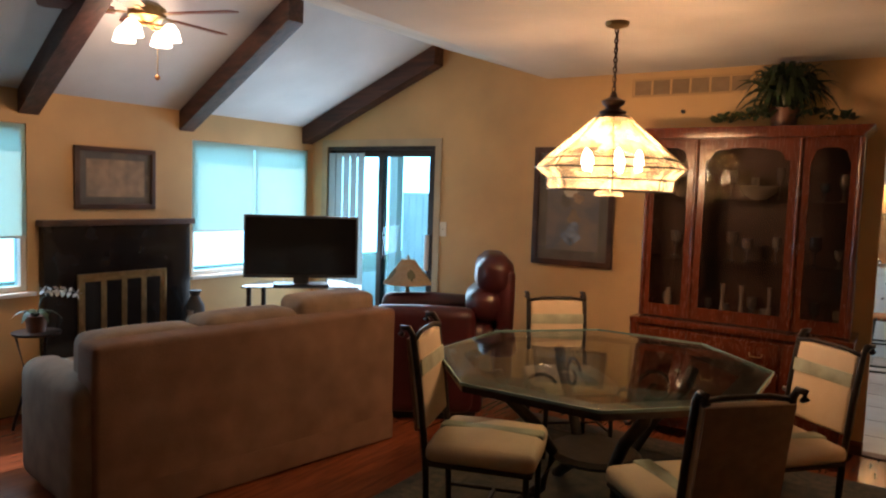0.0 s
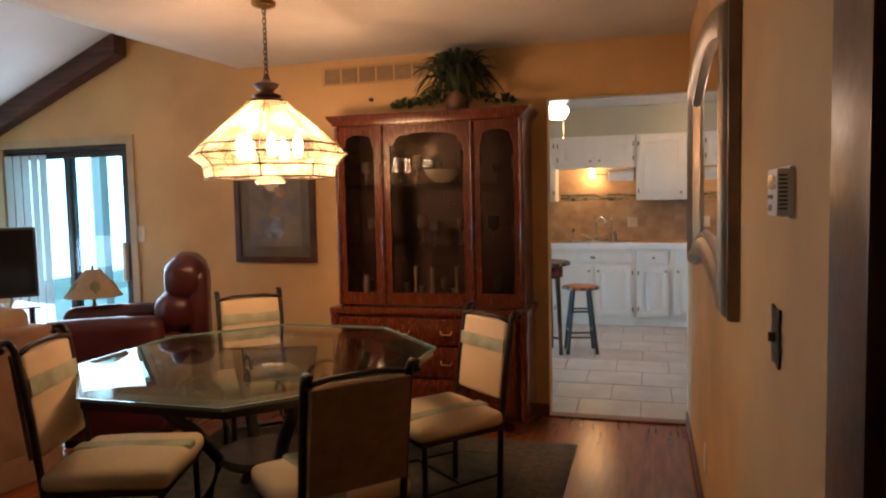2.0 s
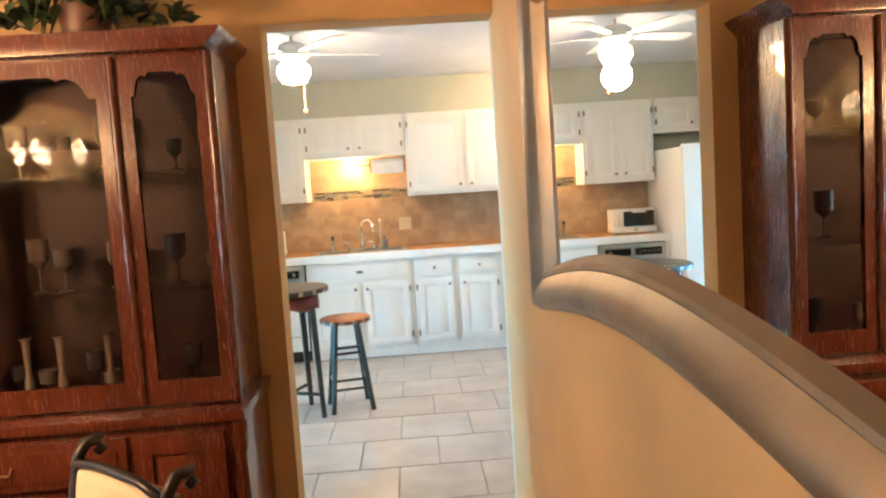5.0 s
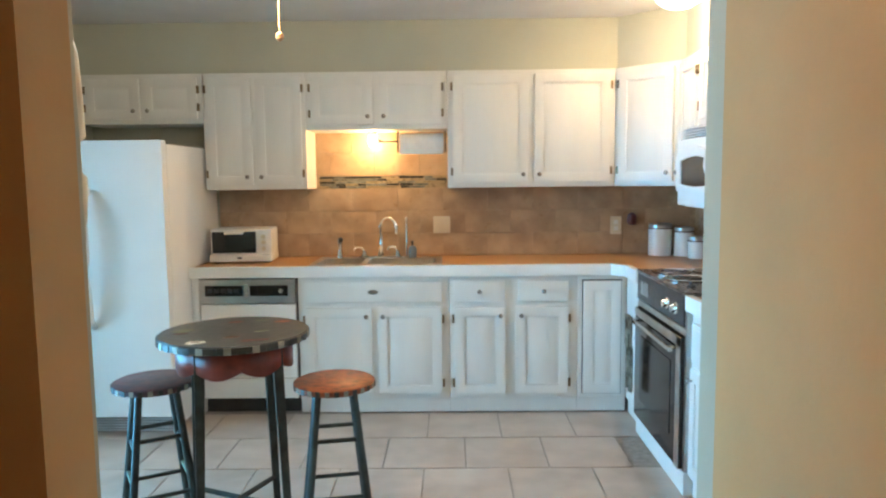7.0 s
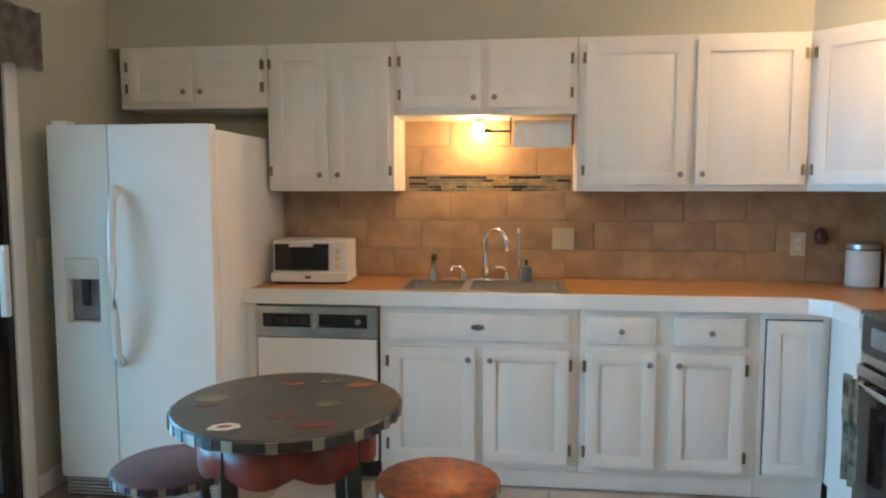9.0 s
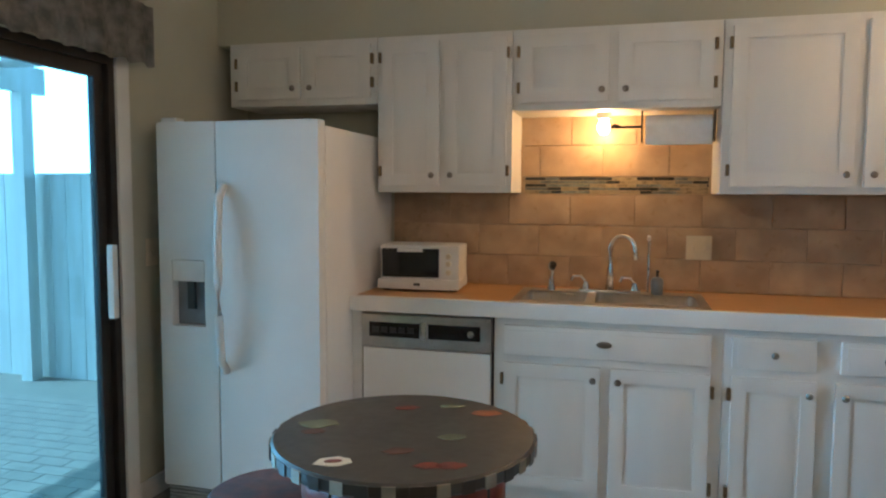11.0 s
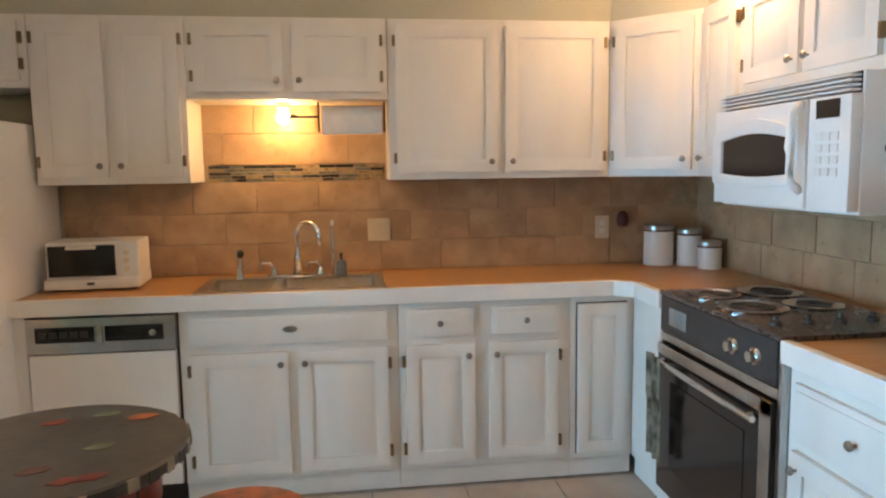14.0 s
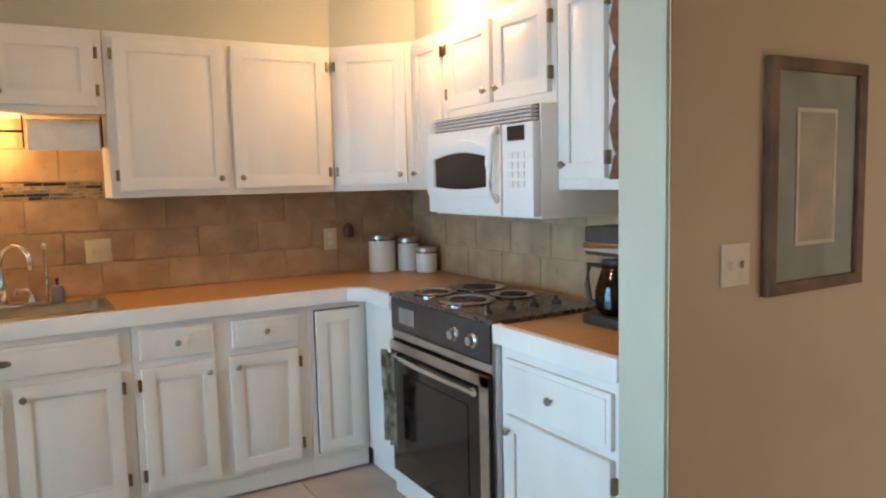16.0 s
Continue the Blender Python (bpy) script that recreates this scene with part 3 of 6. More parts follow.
c = cabinet("white painted base cabinet with two drawers over two doors", pose(0.167, FB, 0), 0.773, 0, 0.842, YB - FB, 0.09)
drawer(c, 0.03, 0.69, 0.33, 0.815), drawer(c, 0.415, 0.69, 0.715, 0.815)
cab_door(c, 0.03, 0.12, 0.335, 0.655, "rt", "l"), cab_door(c, 0.40, 0.12, 0.715, 0.655, "lt", "r")
c = cabinet("white painted corner base cabinet", pose(0.942, FB, 0), 0.293, 0, 0.842, YB - FB, 0.09)
cab_door(c, 0.03, 0.12, 0.255, 0.81, "rt", "l")
# thin dark ring laid on the front, drawn as shade round the door
part("door_gap", ring_frame(rect(0.024, 0.114, 0.261, 0.816), rect(0.031, 0.121, 0.254, 0.809), "y", -0.004, 0.001), M_DARK, c, "dark ring standing for the shade in the corner door gap")
for ch in c.children_recursive:
    if ch.name.startswith(("knob", "hinge")):
        bpy.data.objects.remove(ch)
BX = 1.235
c = cabinet("white painted filler cabinet beside the oven", pose(BX, FB - 0.002, 0, 0, 0, -90), 0.333, 0, 0.842, XK - BX, 0.09)
c = cabinet("white painted base cabinet with a drawer over a door", pose(BX, 7.165, 0, 0, 0, -90), 0.598, 0, 0.842, XK - BX, 0.09)
drawer(c, 0.04, 0.63, 0.56, 0.80)
cab_door(c, 0.04, 0.12, 0.56, 0.60, "lt", "r")

# worktop with its white front edge, cut for sink and cooktop
SKX0, SKX1, SKY0, SKY1 = -0.68, 0.11, 8.375, 8.80
CKY0, CKY1, CKX1 = 7.17, 7.99, 1.74
top = thing("worktop", "butcher-block laminate worktop with a white front edge", "worktop", pose(0, 0, 0))
part("surface", merged(boxes((-1.40, 8.335, 0.845, SKX0, YB - 0.012, 0.905), (SKX0, 8.335, 0.845, SKX1, SKY0, 0.905), (SKX0, SKY1, 0.845, SKX1, YB - 0.012, 0.905), (SKX1, 8.335, 0.845, 1.235, YB - 0.012, 0.905)),
                       boxes((1.235, CKY1, 0.845, XK - 0.012, YB - 0.012, 0.905), (CKX1, CKY0, 0.845, XK - 0.012, CKY1, 0.905), (1.235, STY1, 0.845, XK - 0.012, CKY0, 0.905))), M_COUNTER, top)
part("front_edge", merged(prism([(-1.405, 8.30), (1.13, 8.30), (1.20, 8.23), (1.20, CKY1), (1.235, CKY1), (1.235, 8.24), (1.14, 8.335), (-1.405, 8.335)], "z", 0.845, 0.912, 0.003), boxes((1.20, STY1, 0.845, 1.235, CKY0, 0.912), bevel=0.004)), M_EDGE, top, "white moulded front edge")


def build_fridge():
    f = thing("fridge", "white side-by-side fridge with a water dispenser", "fridge", pose(-2.13, 7.98, 0))
    w, h, d = 0.735, 1.655, 0.90
    part("body", boxes((0.0, 0.07, 0.02, w, d, h - 0.02), bevel=0.006), M_APPL, f)
    dl = part("freezer_door", ring_frame(rect(0, 0.10, 0.275, h), rect(0.06, 0.80, 0.215, 1.08), "y", 0, 0.065, 0.008), M_APPL, f)
    part("dispenser", boxes((0.062, 0.004, 0.99, 0.213, 0.05, 1.078), bevel=0.003), M_WHITEP, dl)
    part("dispenser_recess", boxes((0.061, 0.044, 0.801, 0.214, 0.064, 0.988)), mat("dispenser_grey", (0.25, 0.26, 0.28), 0.4), dl)
    part("lever", boxes((0.12, 0.02, 0.87, 0.155, 0.035, 0.988), bevel=0.004), M_DARK, dl)
    dr = part("fridge_door", boxes((0.28, 0, 0.10, w, 0.065, h), bevel=0.008), M_APPL, f)
    for d_, x in ((dr, 0.315),):
        part("handle", tube([(x, -0.002, 0.62), (x, -0.04, 0.67), (x, -0.055, 0.85), (x, -0.058, 1.0), (x, -0.055, 1.15), (x, -0.04, 1.34), (x, -0.002, 1.39)], 0.017, 10), M_APPL, d_)
    part("grille", merged(*[boxes((0.01, 0.02, 0.015 + 0.016 * i, w - 0.01, 0.07, 0.023 + 0.016 * i)) for i in range(5)]), mat("grille_grey", (0.45, 0.45, 0.44), 0.5), f)
    part("hinge_cover", boxes((0.02, 0.01, h, 0.09, 0.07, h + 0.018), bevel=0.005), M_APPL, f)


build_fridge()


def build_dishwasher():
    d = thing("dishwasher", "white built-in dishwasher with a dark control panel", "dishwasher", pose(-1.345, FB - 0.012, 0))
    w = 0.59
    part("body", boxes((0.004, 0.03, 0.10, w - 0.004, 0.56, 0.838)), M_DARK, d)
    p = part("control_panel", boxes((0.004, -0.012, 0.69, w - 0.004, 0.03, 0.835), bevel=0.004), M_STEEL, d, "grey metal control panel")
    part("button_panel", boxes((0.04, -0.016, 0.735, 0.27, -0.012, 0.80), bevel=0.001), M_BLACK, p)
    part("dial_panel", boxes((0.31, -0.016, 0.735, w - 0.05, -0.012, 0.80), bevel=0.001), M_BLACK, p)
    part("latch", boxes((0.275, -0.026, 0.73, 0.305, -0.012, 0.81), bevel=0.003), M_CHROME, p)
    part("dial", lathe([(0.016, 0), (0.014, 0.012), (0, 0.013)], 14), M_CHROME, p).matrix_local = pose(w - 0.09, -0.016, 0.767, 90, 0, 0)
    for i in range(5):
        part("button", boxes((0.055 + i * 0.04, -0.02, 0.755, 0.085 + i * 0.04, -0.016, 0.78), bevel=0.001), M_DARK, p)
    part("door", boxes((0.008, -0.006, 0.23, w - 0.008, 0.03, 0.683), bevel=0.004), M_APPL, d)
    part("lower_panel", boxes((0.008, 0.0, 0.10, w - 0.008, 0.03, 0.222), bevel=0.003), M_APPL, d)
    part("toe_kick", boxes((0.0, 0.06, 0.0, w, 0.5, 0.098)), M_DARK, d)


build_dishwasher()


def build_oven():
    o = thing("range", "built-in electric range with a black glass oven door", "range", pose(BX - 0.012, CKY1, 0, 0, 0, -90))
    w = CKY1 - CKY0
    part("body", boxes((0.002, 0.03, 0.1, w - 0.002, 0.59, 0.84)), M_DARK, o)
    part("top_plate", boxes((-0.0, -0.02, 0.905, w, 0.50, 0.922), bevel=0.004), mat("cooktop_steel", (0.13, 0.11, 0.10), 0.28, 0.6, 9, 0.15), o, "dark grey metal cooktop plate")
    for x in (0.0, w - 0.02):
        part("trim", boxes((x, -0.012, 0.107, x + 0.02, 0.03, 0.90), bevel=0.002), M_STEEL, o)
    cp = part("control_panel", boxes((0.02, -0.02, 0.765, w - 0.02, 0.03, 0.903), bevel=0.004), M_DARK, o)
    part("clock", boxes((0.10, -0.024, 0.80, 0.24, -0.02, 0.87), bevel=0.001), mat("clock_grey", (0.22, 0.22, 0.21), 0.3), cp)
    for x in (0.56, 0.69):
        part("dial", lathe([(0.03, 0), (0.028, 0.006), (0.019, 0.01), (0.017, 0.026), (0, 0.027)], 18), M_CHROME, cp).matrix_local = pose(x, -0.02, 0.83, 90, 0, 0)
    part("vent_strip", boxes((0.02, -0.014, 0.725, w - 0.02, 0.03, 0.758), bevel=0.002), M_STEEL, o)
    d = part("oven_door", boxes((0.022, -0.03, 0.115, w - 0.022, 0.028, 0.715), bevel=0.004), M_BLACK, o)
    part("door_edge", boxes((w - 0.075, -0.034, 0.115, w - 0.022, -0.0305, 0.715), (0.022, -0.034, 0.675, w - 0.022, -0.0305, 0.715)), M_STEEL, d, "bright metal edge of the oven door")
    part("window", boxes((0.14, -0.033, 0.23, w - 0.16, -0.0305, 0.58)), M_SCREEN, d)
    part("handle", merged(tube([(0.05, -0.065, 0.655), (w - 0.06, -0.065, 0.655)], 0.011), rods(((0.09, -0.03, 0.655), (0.09, -0.065, 0.655), 0.009), ((w - 0.10, -0.03, 0.655), (w - 0.10, -0.065, 0.655), 0.009))), M_CHROME, d)
    part("lower_trim", boxes((0.0, -0.012, 0.0, w, 0.03, 0.105), bevel=0.003), M_CAB, o)
    # burners: local x along the front, y to the wall
    for x, y, r in ((0.17, 0.12, 0.07), (0.17, 0.35, 0.09), (0.43, 0.12, 0.09), (0.43, 0.35, 0.07)):
        b = part("burner", lathe([(r + 0.028, 0.922), (r + 0.03, 0.932), (r + 0.018, 0.935), (r, 0.924), (0.02, 0.915), (0, 0.915)], 28, (x, y, 0)), M_CHROME, o, "chrome drip pan")
        n = 90
        pts_ = [(x + (0.015 + (r - 0.028) * i / n) * math.cos(i * 0.30), y + (0.015 + (r - 0.028) * i / n) * math.sin(i * 0.30), 0.931) for i in range(n)]
        part("coil", tube(pts_, 0.005, 6), M_DARK, b)
    for i in range(4):
        part("burner_knob", lathe([(0.02, 0), (0.019, 0.012), (0.009, 0.016), (0.008, 0.03), (0, 0.031)], 14), M_DARK, o).matrix_local = pose(0.68, 0.05 + 0.11 * i, 0.922)


build_oven()


def build_microwave():
    m = thing("microwave", "white over-the-range microwave with a dark oval window", "microwave", pose(1.42, 7.965, 0, 0, 0, -90))
    w, z0, z1 = 0.765, 1.265, 1.685
    part("body", boxes((0, 0.03, z0, w, XK - 1.42, z1), bevel=0.004), M_APPL, m)
    d = part("door", boxes((0.002, -0.012, z0 + 0.01, 0.565, 0.03, z1 - 0.065), bevel=0.006), M_APPL, m)
    win = [(0.075 + 0.41 * i / 12, 1.385 - 0.010 * math.sin(math.pi * i / 12)) for i in range(13)] + [(0.485 - 0.41 * i / 12, 1.505 + 0.022 * math.sin(math.pi * i / 12)) for i in range(13)]
    part("window", prism(win, "y", -0.016, -0.011), M_BLACK, d)
    rim_o = [(0.012 + 0.50 * i / 12, 1.350 - 0.010 * math.sin(math.pi * i / 12)) for i in range(13)] + [(0.512 - 0.50 * i / 12, 1.535 + 0.045 * math.sin(math.pi * i / 12)) for i in range(13)]
    part("window_rim", ring_frame(rim_o, win, "y", -0.026, -0.011, 0.004), M_APPL, d)
    part("handle", tube([(0.545, -0.01, 1.33), (0.545, -0.045, 1.36), (0.545, -0.055, 1.47), (0.545, -0.045, 1.58), (0.545, -0.01, 1.61)], 0.014, 10), M_APPL, d)
    cp = part("control_panel", boxes((0.572, -0.008, z0 + 0.01, w - 0.002, 0.03, z1 - 0.065), bevel=0.005), M_APPL, m)
    part("display", boxes((0.61, -0.012, 1.555, 0.715, -0.008, 1.61)), M_BLACK, cp)
    for i in range(4):
        for j in range(3):
            part("button", boxes((0.61 + j * 0.037, -0.011, 1.38 + i * 0.036, 0.64 + j * 0.037, -0.008, 1.405 + i * 0.036), bevel=0.001), M_WHITEP, cp)
    for i in range(4):
        part("vent_slat", boxes((0.01, -0.006, z1 - 0.058 + i * 0.014, w - 0.01, 0.03, z1 - 0.051 + i * 0.014)), M_WHITEP, m)
    part("vent_back", boxes((0.01, 0.024, z1 - 0.062, w - 0.01, 0.031, z1 - 0.002)), M_DARK, m)


build_microwave()


def build_pub_table(x, y, h=0.84, r=0.29):
    t = thing("bistro_table", "small round hand-painted black table with a scalloped red apron", "table", pose(x, y, 0, 0, 0, 22))
    top_ = part("tabletop", lathe([(0, h - 0.032), (r - 0.006, h - 0.032), (r, h - 0.026), (r, h - 0.006), (r - 0.006, h), (0, h)], 48), M_PAINTBLK, t)
    for i in range(36):
        a = i * 2 * math.pi / 36
        part("check", boxes((-0.013, r - 0.001, h - 0.03, 0.013, r + 0.0018, h - 0.004)), M_CHECK if i % 2 else M_PAINTBLK, top_).matrix_local = pose(0, 0, 0, 0, 0, math.degrees(a))
    rng = random.Random(4)
    spots = [(-0.152, -0.162, 0.042, M_CREAMP), (0.204, 0.105, 0.038, M_ORANGE), (-0.192, 0.074, 0.05, M_OLIVE), (-0.02, -0.12, 0.035, M_BROWN), (0.03, -0.205, 0.03, M_REDPAINT), (0.075, -0.21, 0.03, M_REDPAINT), (0.02, 0.17, 0.03, M_REDPAINT), (0.10, -0.05, 0.032, M_OLIVE), (0.13, 0.17, 0.03, M_OLIVE), (-0.20, 0.02, 0.028, M_BROWN)]
    for sx, sy, sr, sm in spots:
        poly = [(sx + sr * rng.uniform(0.75, 1.1) * math.cos(k * 2 * math.pi / 14), sy + 0.6 * sr * rng.uniform(0.75, 1.1) * math.sin(k * 2 * math.pi / 14)) for k in range(14)]
        part("painted_motif", prism(poly, "z", h, h + 0.0012), sm, top_)
    part("motif_centre", prism([(-0.152 + 0.018 * math.cos(k * math.pi / 5), -0.162 + 0.009 * math.sin(k * math.pi / 5)) for k in range(10)], "z", h + 0.0012, h + 0.002), M_REDPAINT, top_)
    n = 64
    ap = bmesh.new()
    rows_ = []
    for k in range(n):
        a = k * 2 * math.pi / n
        low = h - 0.115 - 0.028 * abs(math.sin(4 * a))
        rows_.append([ap.verts.new((rr * math.cos(a), rr * math.sin(a), zz)) for rr, zz in ((0.225, h - 0.033), (0.225, low), (0.21, low), (0.21, h - 0.033))])
    for k in range(n):
        u, v = rows_[k], rows_[(k + 1) % n]
        for p in range(4):
            ap.faces.new((u[p], u[(p + 1) % 4], v[(p + 1) % 4], v[p]))
    part("apron", ap, M_REDPAINT, t)
    for k in range(4):
        a = math.pi / 4 + k * math.pi / 2
        part("leg", rods(((0.20 * math.cos(a), 0.20 * math.sin(a), h - 0.035), (0.235 * math.cos(a), 0.235 * math.sin(a), 0), 0.027, 0.019), seg=4), M_TABLEG, t)
    for a in (math.pi / 4, -math.pi / 4):
        part("stretcher", rods(((0.22 * math.cos(a), 0.22 * math.sin(a), 0.15), (-0.22 * math.cos(a), -0.22 * math.sin(a), 0.15 + 0.001), 0.012), seg=6), M_TABLEG, t)


build_pub_table(-0.68, 6.85)


def build_stool(x, y, rz, top_mat, label, h=0.61):
    s = thing("stool", label, "stool", pose(x, y, 0, 0, 0, rz), "painted stools")
    seat = part("seat", lathe([(0, h - 0.03), (0.158, h - 0.03), (0.166, h - 0.024), (0.166, h - 0.005), (0.158, h), (0, h - 0.004)], 36), top_mat, s)
    for i in range(28):
        part("check", boxes((-0.009, 0.164, h - 0.027, 0.009, 0.168, h - 0.005)), M_CHECK if i % 2 else M_PAINTBLK, seat).matrix_local = pose(0, 0, 0, 0, 0, i * 360 / 28)
    feet = []
    for k in range(4):
        a = math.pi / 4 + k * math.pi / 2
        tp, ft = Vector((0.10 * math.cos(a), 0.10 * math.sin(a), h - 0.03)), Vector((0.185 * math.cos(a), 0.185 * math.sin(a), 0))
        feet.append((tp, ft))
        part("leg", rods((tp, ft, 0.015, 0.017)), M_TABLEG, s)
    for k in range(4):
        for f in ((0.42, 0.66) if k % 2 else (0.34, 0.74)):
            a_, b_ = feet[k], feet[(k + 1) % 4]
            part("rung", rods((a_[0].lerp(a_[1], f), b_[0].lerp(b_[1], f), 0.009)), M_TABLEG if f != 0.66 else M_OLIVE, s)


build_stool(-0.305, 6.95, 12, M_ORANGE, "hand-painted stool with an orange seat and dark legs")
build_stool(-1.06, 6.97, 30, M_BLUEPAINT, "hand-painted stool with a dark plum seat and dark legs")


# ---- small kitchen things ----
def build_sink():
    s = thing("sink", "double-bowl stainless steel sink set in the worktop", "sink", pose(SKX0, SKY0, 0))
    w, d = SKX1 - SKX0, SKY1 - SKY0
    xs = (0.03, 0.30, 0.34, w - 0.03)
    rim = boxes((-0.012, -0.012, 0.906, w + 0.012, 0.03, 0.912), (-0.012, d - 0.09, 0.906, w + 0.012, d + 0.012, 0.912), (-0.012, 0.03, 0.906, xs[0], d - 0.09, 0.912), (xs[1], 0.03, 0.906, xs[2], d - 0.09, 0.912), (xs[3], 0.03, 0.906, w + 0.012, d - 0.09, 0.912))
    part("rim", rim, M_STEEL, s)
    for a, b_ in ((xs[0], xs[1]), (xs[2], xs[3])):
        bm = boxes((a, 0.03, 0.74, b_, d - 0.09, 0.909))
        bmesh.ops.delete(bm, geom=[f for f in bm.faces if f.normal.z > 0.5], context="FACES")
        bmesh.ops.bevel(bm, geom=[e for e in bm.edges if len(e.link_faces) == 2], offset=0.03, segments=3, affect="EDGES", profile=0.5)
        bowl = part("bowl", bm, M_STEEL, s)
        part("drain", lathe([(0.04, 0.742), (0.035, 0.745), (0, 0.7435)], 16, ((a + b_) / 2, d / 2, 0)), M_CHROME, bowl)


build_sink()


def gooseneck():
    f = thing("faucet", "chrome gooseneck kitchen faucet with two lever handles", "faucet", pose(-0.285, 8.755, 0.912))
    part("base_plate", boxes((-0.14, -0.025, 0, 0.14, 0.025, 0.012), bevel=0.005), M_CHROME, f)
    pts_ = [(0, 0, 0.01), (0, 0, 0.10), (0, 0, 0.20)] + [(0.055 - 0.055 * math.cos(a), -0.055 * (1 - math.cos(a)) * 0.8, 0.20 + 0.065 * math.sin(a)) for a in (k * math.pi / 8 for k in range(1, 9))] + [(0.112, -0.09, 0.16)]
    part("spout", tube(pts_, [0.021, 0.015] + [0.0115] * 10, 12), M_CHROME, f)
    for s in (-1, 1):
        h = part("lever", merged(lathe([(0.02, 0.01), (0.016, 0.03), (0.012, 0.045), (0, 0.05)], 14, (s * 0.11, 0, 0)), tube([(s * 0.11, 0, 0.045), (s * 0.11 - 0.02, -0.01, 0.07), (s * 0.11 - 0.055, -0.02, 0.072), (s * 0.11 - 0.065, -0.025, 0.05)], 0.007)), M_CHROME, f)
    s_ = thing("side_sprayer", "chrome side sprayer on the sink rim", "sprayer", pose(-0.555, 8.755, 0.912))
    part("body", lathe([(0.02, 0), (0.016, 0.03), (0.012, 0.06), (0.017, 0.09), (0.019, 0.12), (0.01, 0.135), (0, 0.137)], 16), M_CHROME, s_)
    part("head", tube([(0, 0, 0.10), (0.01, -0.03, 0.125), (0.015, -0.05, 0.12)], [0.014, 0.016, 0.012], 10), M_DARK, s_)
    t = thing("filter_tap", "thin chrome water filter tap with a white tip", "tap", pose(-0.115, 8.765, 0.912))
    part("stem", rods(((0, 0, 0), (0, 0, 0.25), 0.007)), M_CHROME, t)
    part("tip", tube([(0, 0, 0.245), (0, -0.012, 0.262), (0, -0.03, 0.26)], 0.008), M_WHITEP, t)
    d = thing("soap_dispenser", "grey soap dispenser bottle on the sink rim", "soap dispenser", pose(-0.075, 8.735, 0.912))
    part("bottle", lathe([(0.027, 0), (0.028, 0.06), (0.022, 0.075), (0.01, 0.08), (0, 0.08)], 16), mat("soap_grey", (0.16, 0.18, 0.20), 0.3), d)
    part("pump", merged(rods(((0, 0, 0.08), (0, 0, 0.105), 0.006)), boxes((-0.008, -0.035, 0.103, 0.008, 0.01, 0.112), bevel=0.003)), M_DARK, d)


gooseneck()


def build_toaster():
    t = thing("toaster_oven", "white toaster oven with a dark glass door", "toaster oven", pose(-1.345, 8.55, 0.906, 0, 0, 4))
    part("body", boxes((0, 0.012, 0.015, 0.38, 0.26, 0.215), bevel=0.012), M_WHITEP, t)
    part("base", boxes((-0.004, -0.02, 0.01, 0.384, 0.25, 0.055), bevel=0.006), M_WHITEP, t)
    part("door", boxes((0.012, 0.0, 0.065, 0.285, 0.012, 0.20), bevel=0.003), M_BLACK, t)
    part("handle", boxes((0.09, -0.02, 0.185, 0.21, 0.0, 0.20), bevel=0.004), M_WHITEP, t)
    for z in (0.09, 0.13, 0.165):
        part("dial", lathe([(0.014, 0), (0.012, 0.012), (0, 0.013)], 12), M_IVORY, t).matrix_local = pose(0.33, 0.012, z, 90, 0, 0)
    part("badge", boxes((0.17, -0.022, 0.028, 0.20, -0.0195, 0.04)), M_DARK, t)
    for x in (0.03, 0.35):
        part("foot", boxes((x - 0.015, 0.02, 0.0, x + 0.015, 0.23, 0.012)), M_DARK, t)


build_toaster()


def build_canister(x, y, h, r):
    c_ = thing("canister", "white enamel canister with a dark rim and steel lid", "canister", pose(x, y, 0.906), "canister set")
    part("body", lathe([(0, 0), (r, 0), (r, h - 0.03), (r * 0.98, h - 0.028), (0, h - 0.028)], 24), M_APPL, c_)
    part("band", lathe([(r + 0.001, h - 0.034), (r + 0.002, h - 0.026), (r - 0.004, h - 0.026), (r - 0.004, h - 0.034)], 24), M_BROWN, c_)
    part("lid", lathe([(0, h - 0.026), (r, h - 0.026), (r, h - 0.006), (r - 0.008, h), (0, h + 0.002)], 24), M_STEEL, c_)


build_canister(1.57, 8.82, 0.21, 0.075), build_canister(1.71, 8.76, 0.19, 0.06), build_canister(1.75, 8.62, 0.14, 0.058)


def build_coffee_maker():
    c_ = thing("coffee_maker", "black drip coffee maker with a glass carafe", "coffee maker", pose(1.58, 6.93, 0.906, 0, 0, -90))
    part("base", boxes((-0.09, -0.10, 0, 0.09, 0.13, 0.035), bevel=0.008), M_DARK, c_)
    part("tower", boxes((-0.09, 0.05, 0.035, 0.09, 0.13, 0.33), bevel=0.01), M_DARK, c_)
    part("brew_head", boxes((-0.09, -0.09, 0.24, 0.09, 0.05, 0.34), bevel=0.012), M_DARK, c_)
    part("band", boxes((-0.092, -0.093, 0.255, 0.092, -0.02, 0.285), bevel=0.002), M_CHROME, c_)
    k = part("carafe", lathe([(0.05, 0.037), (0.068, 0.06), (0.07, 0.12), (0.055, 0.17), (0.045, 0.20), (0.05, 0.215)], 24, (0, -0.03, 0)), M_COFFEE, c_)
    part("handle", tube([(-0.05, -0.04, 0.20), (-0.11, -0.05, 0.20), (-0.12, -0.05, 0.13), (-0.105, -0.05, 0.07), (-0.066, -0.04, 0.07)], 0.010), M_DARK, k)
    part("coffee_lid", lathe([(0.05, 0.212), (0.048, 0.225), (0, 0.228)], 20, (0, -0.03, 0)), M_DARK, k)


build_coffee_maker()


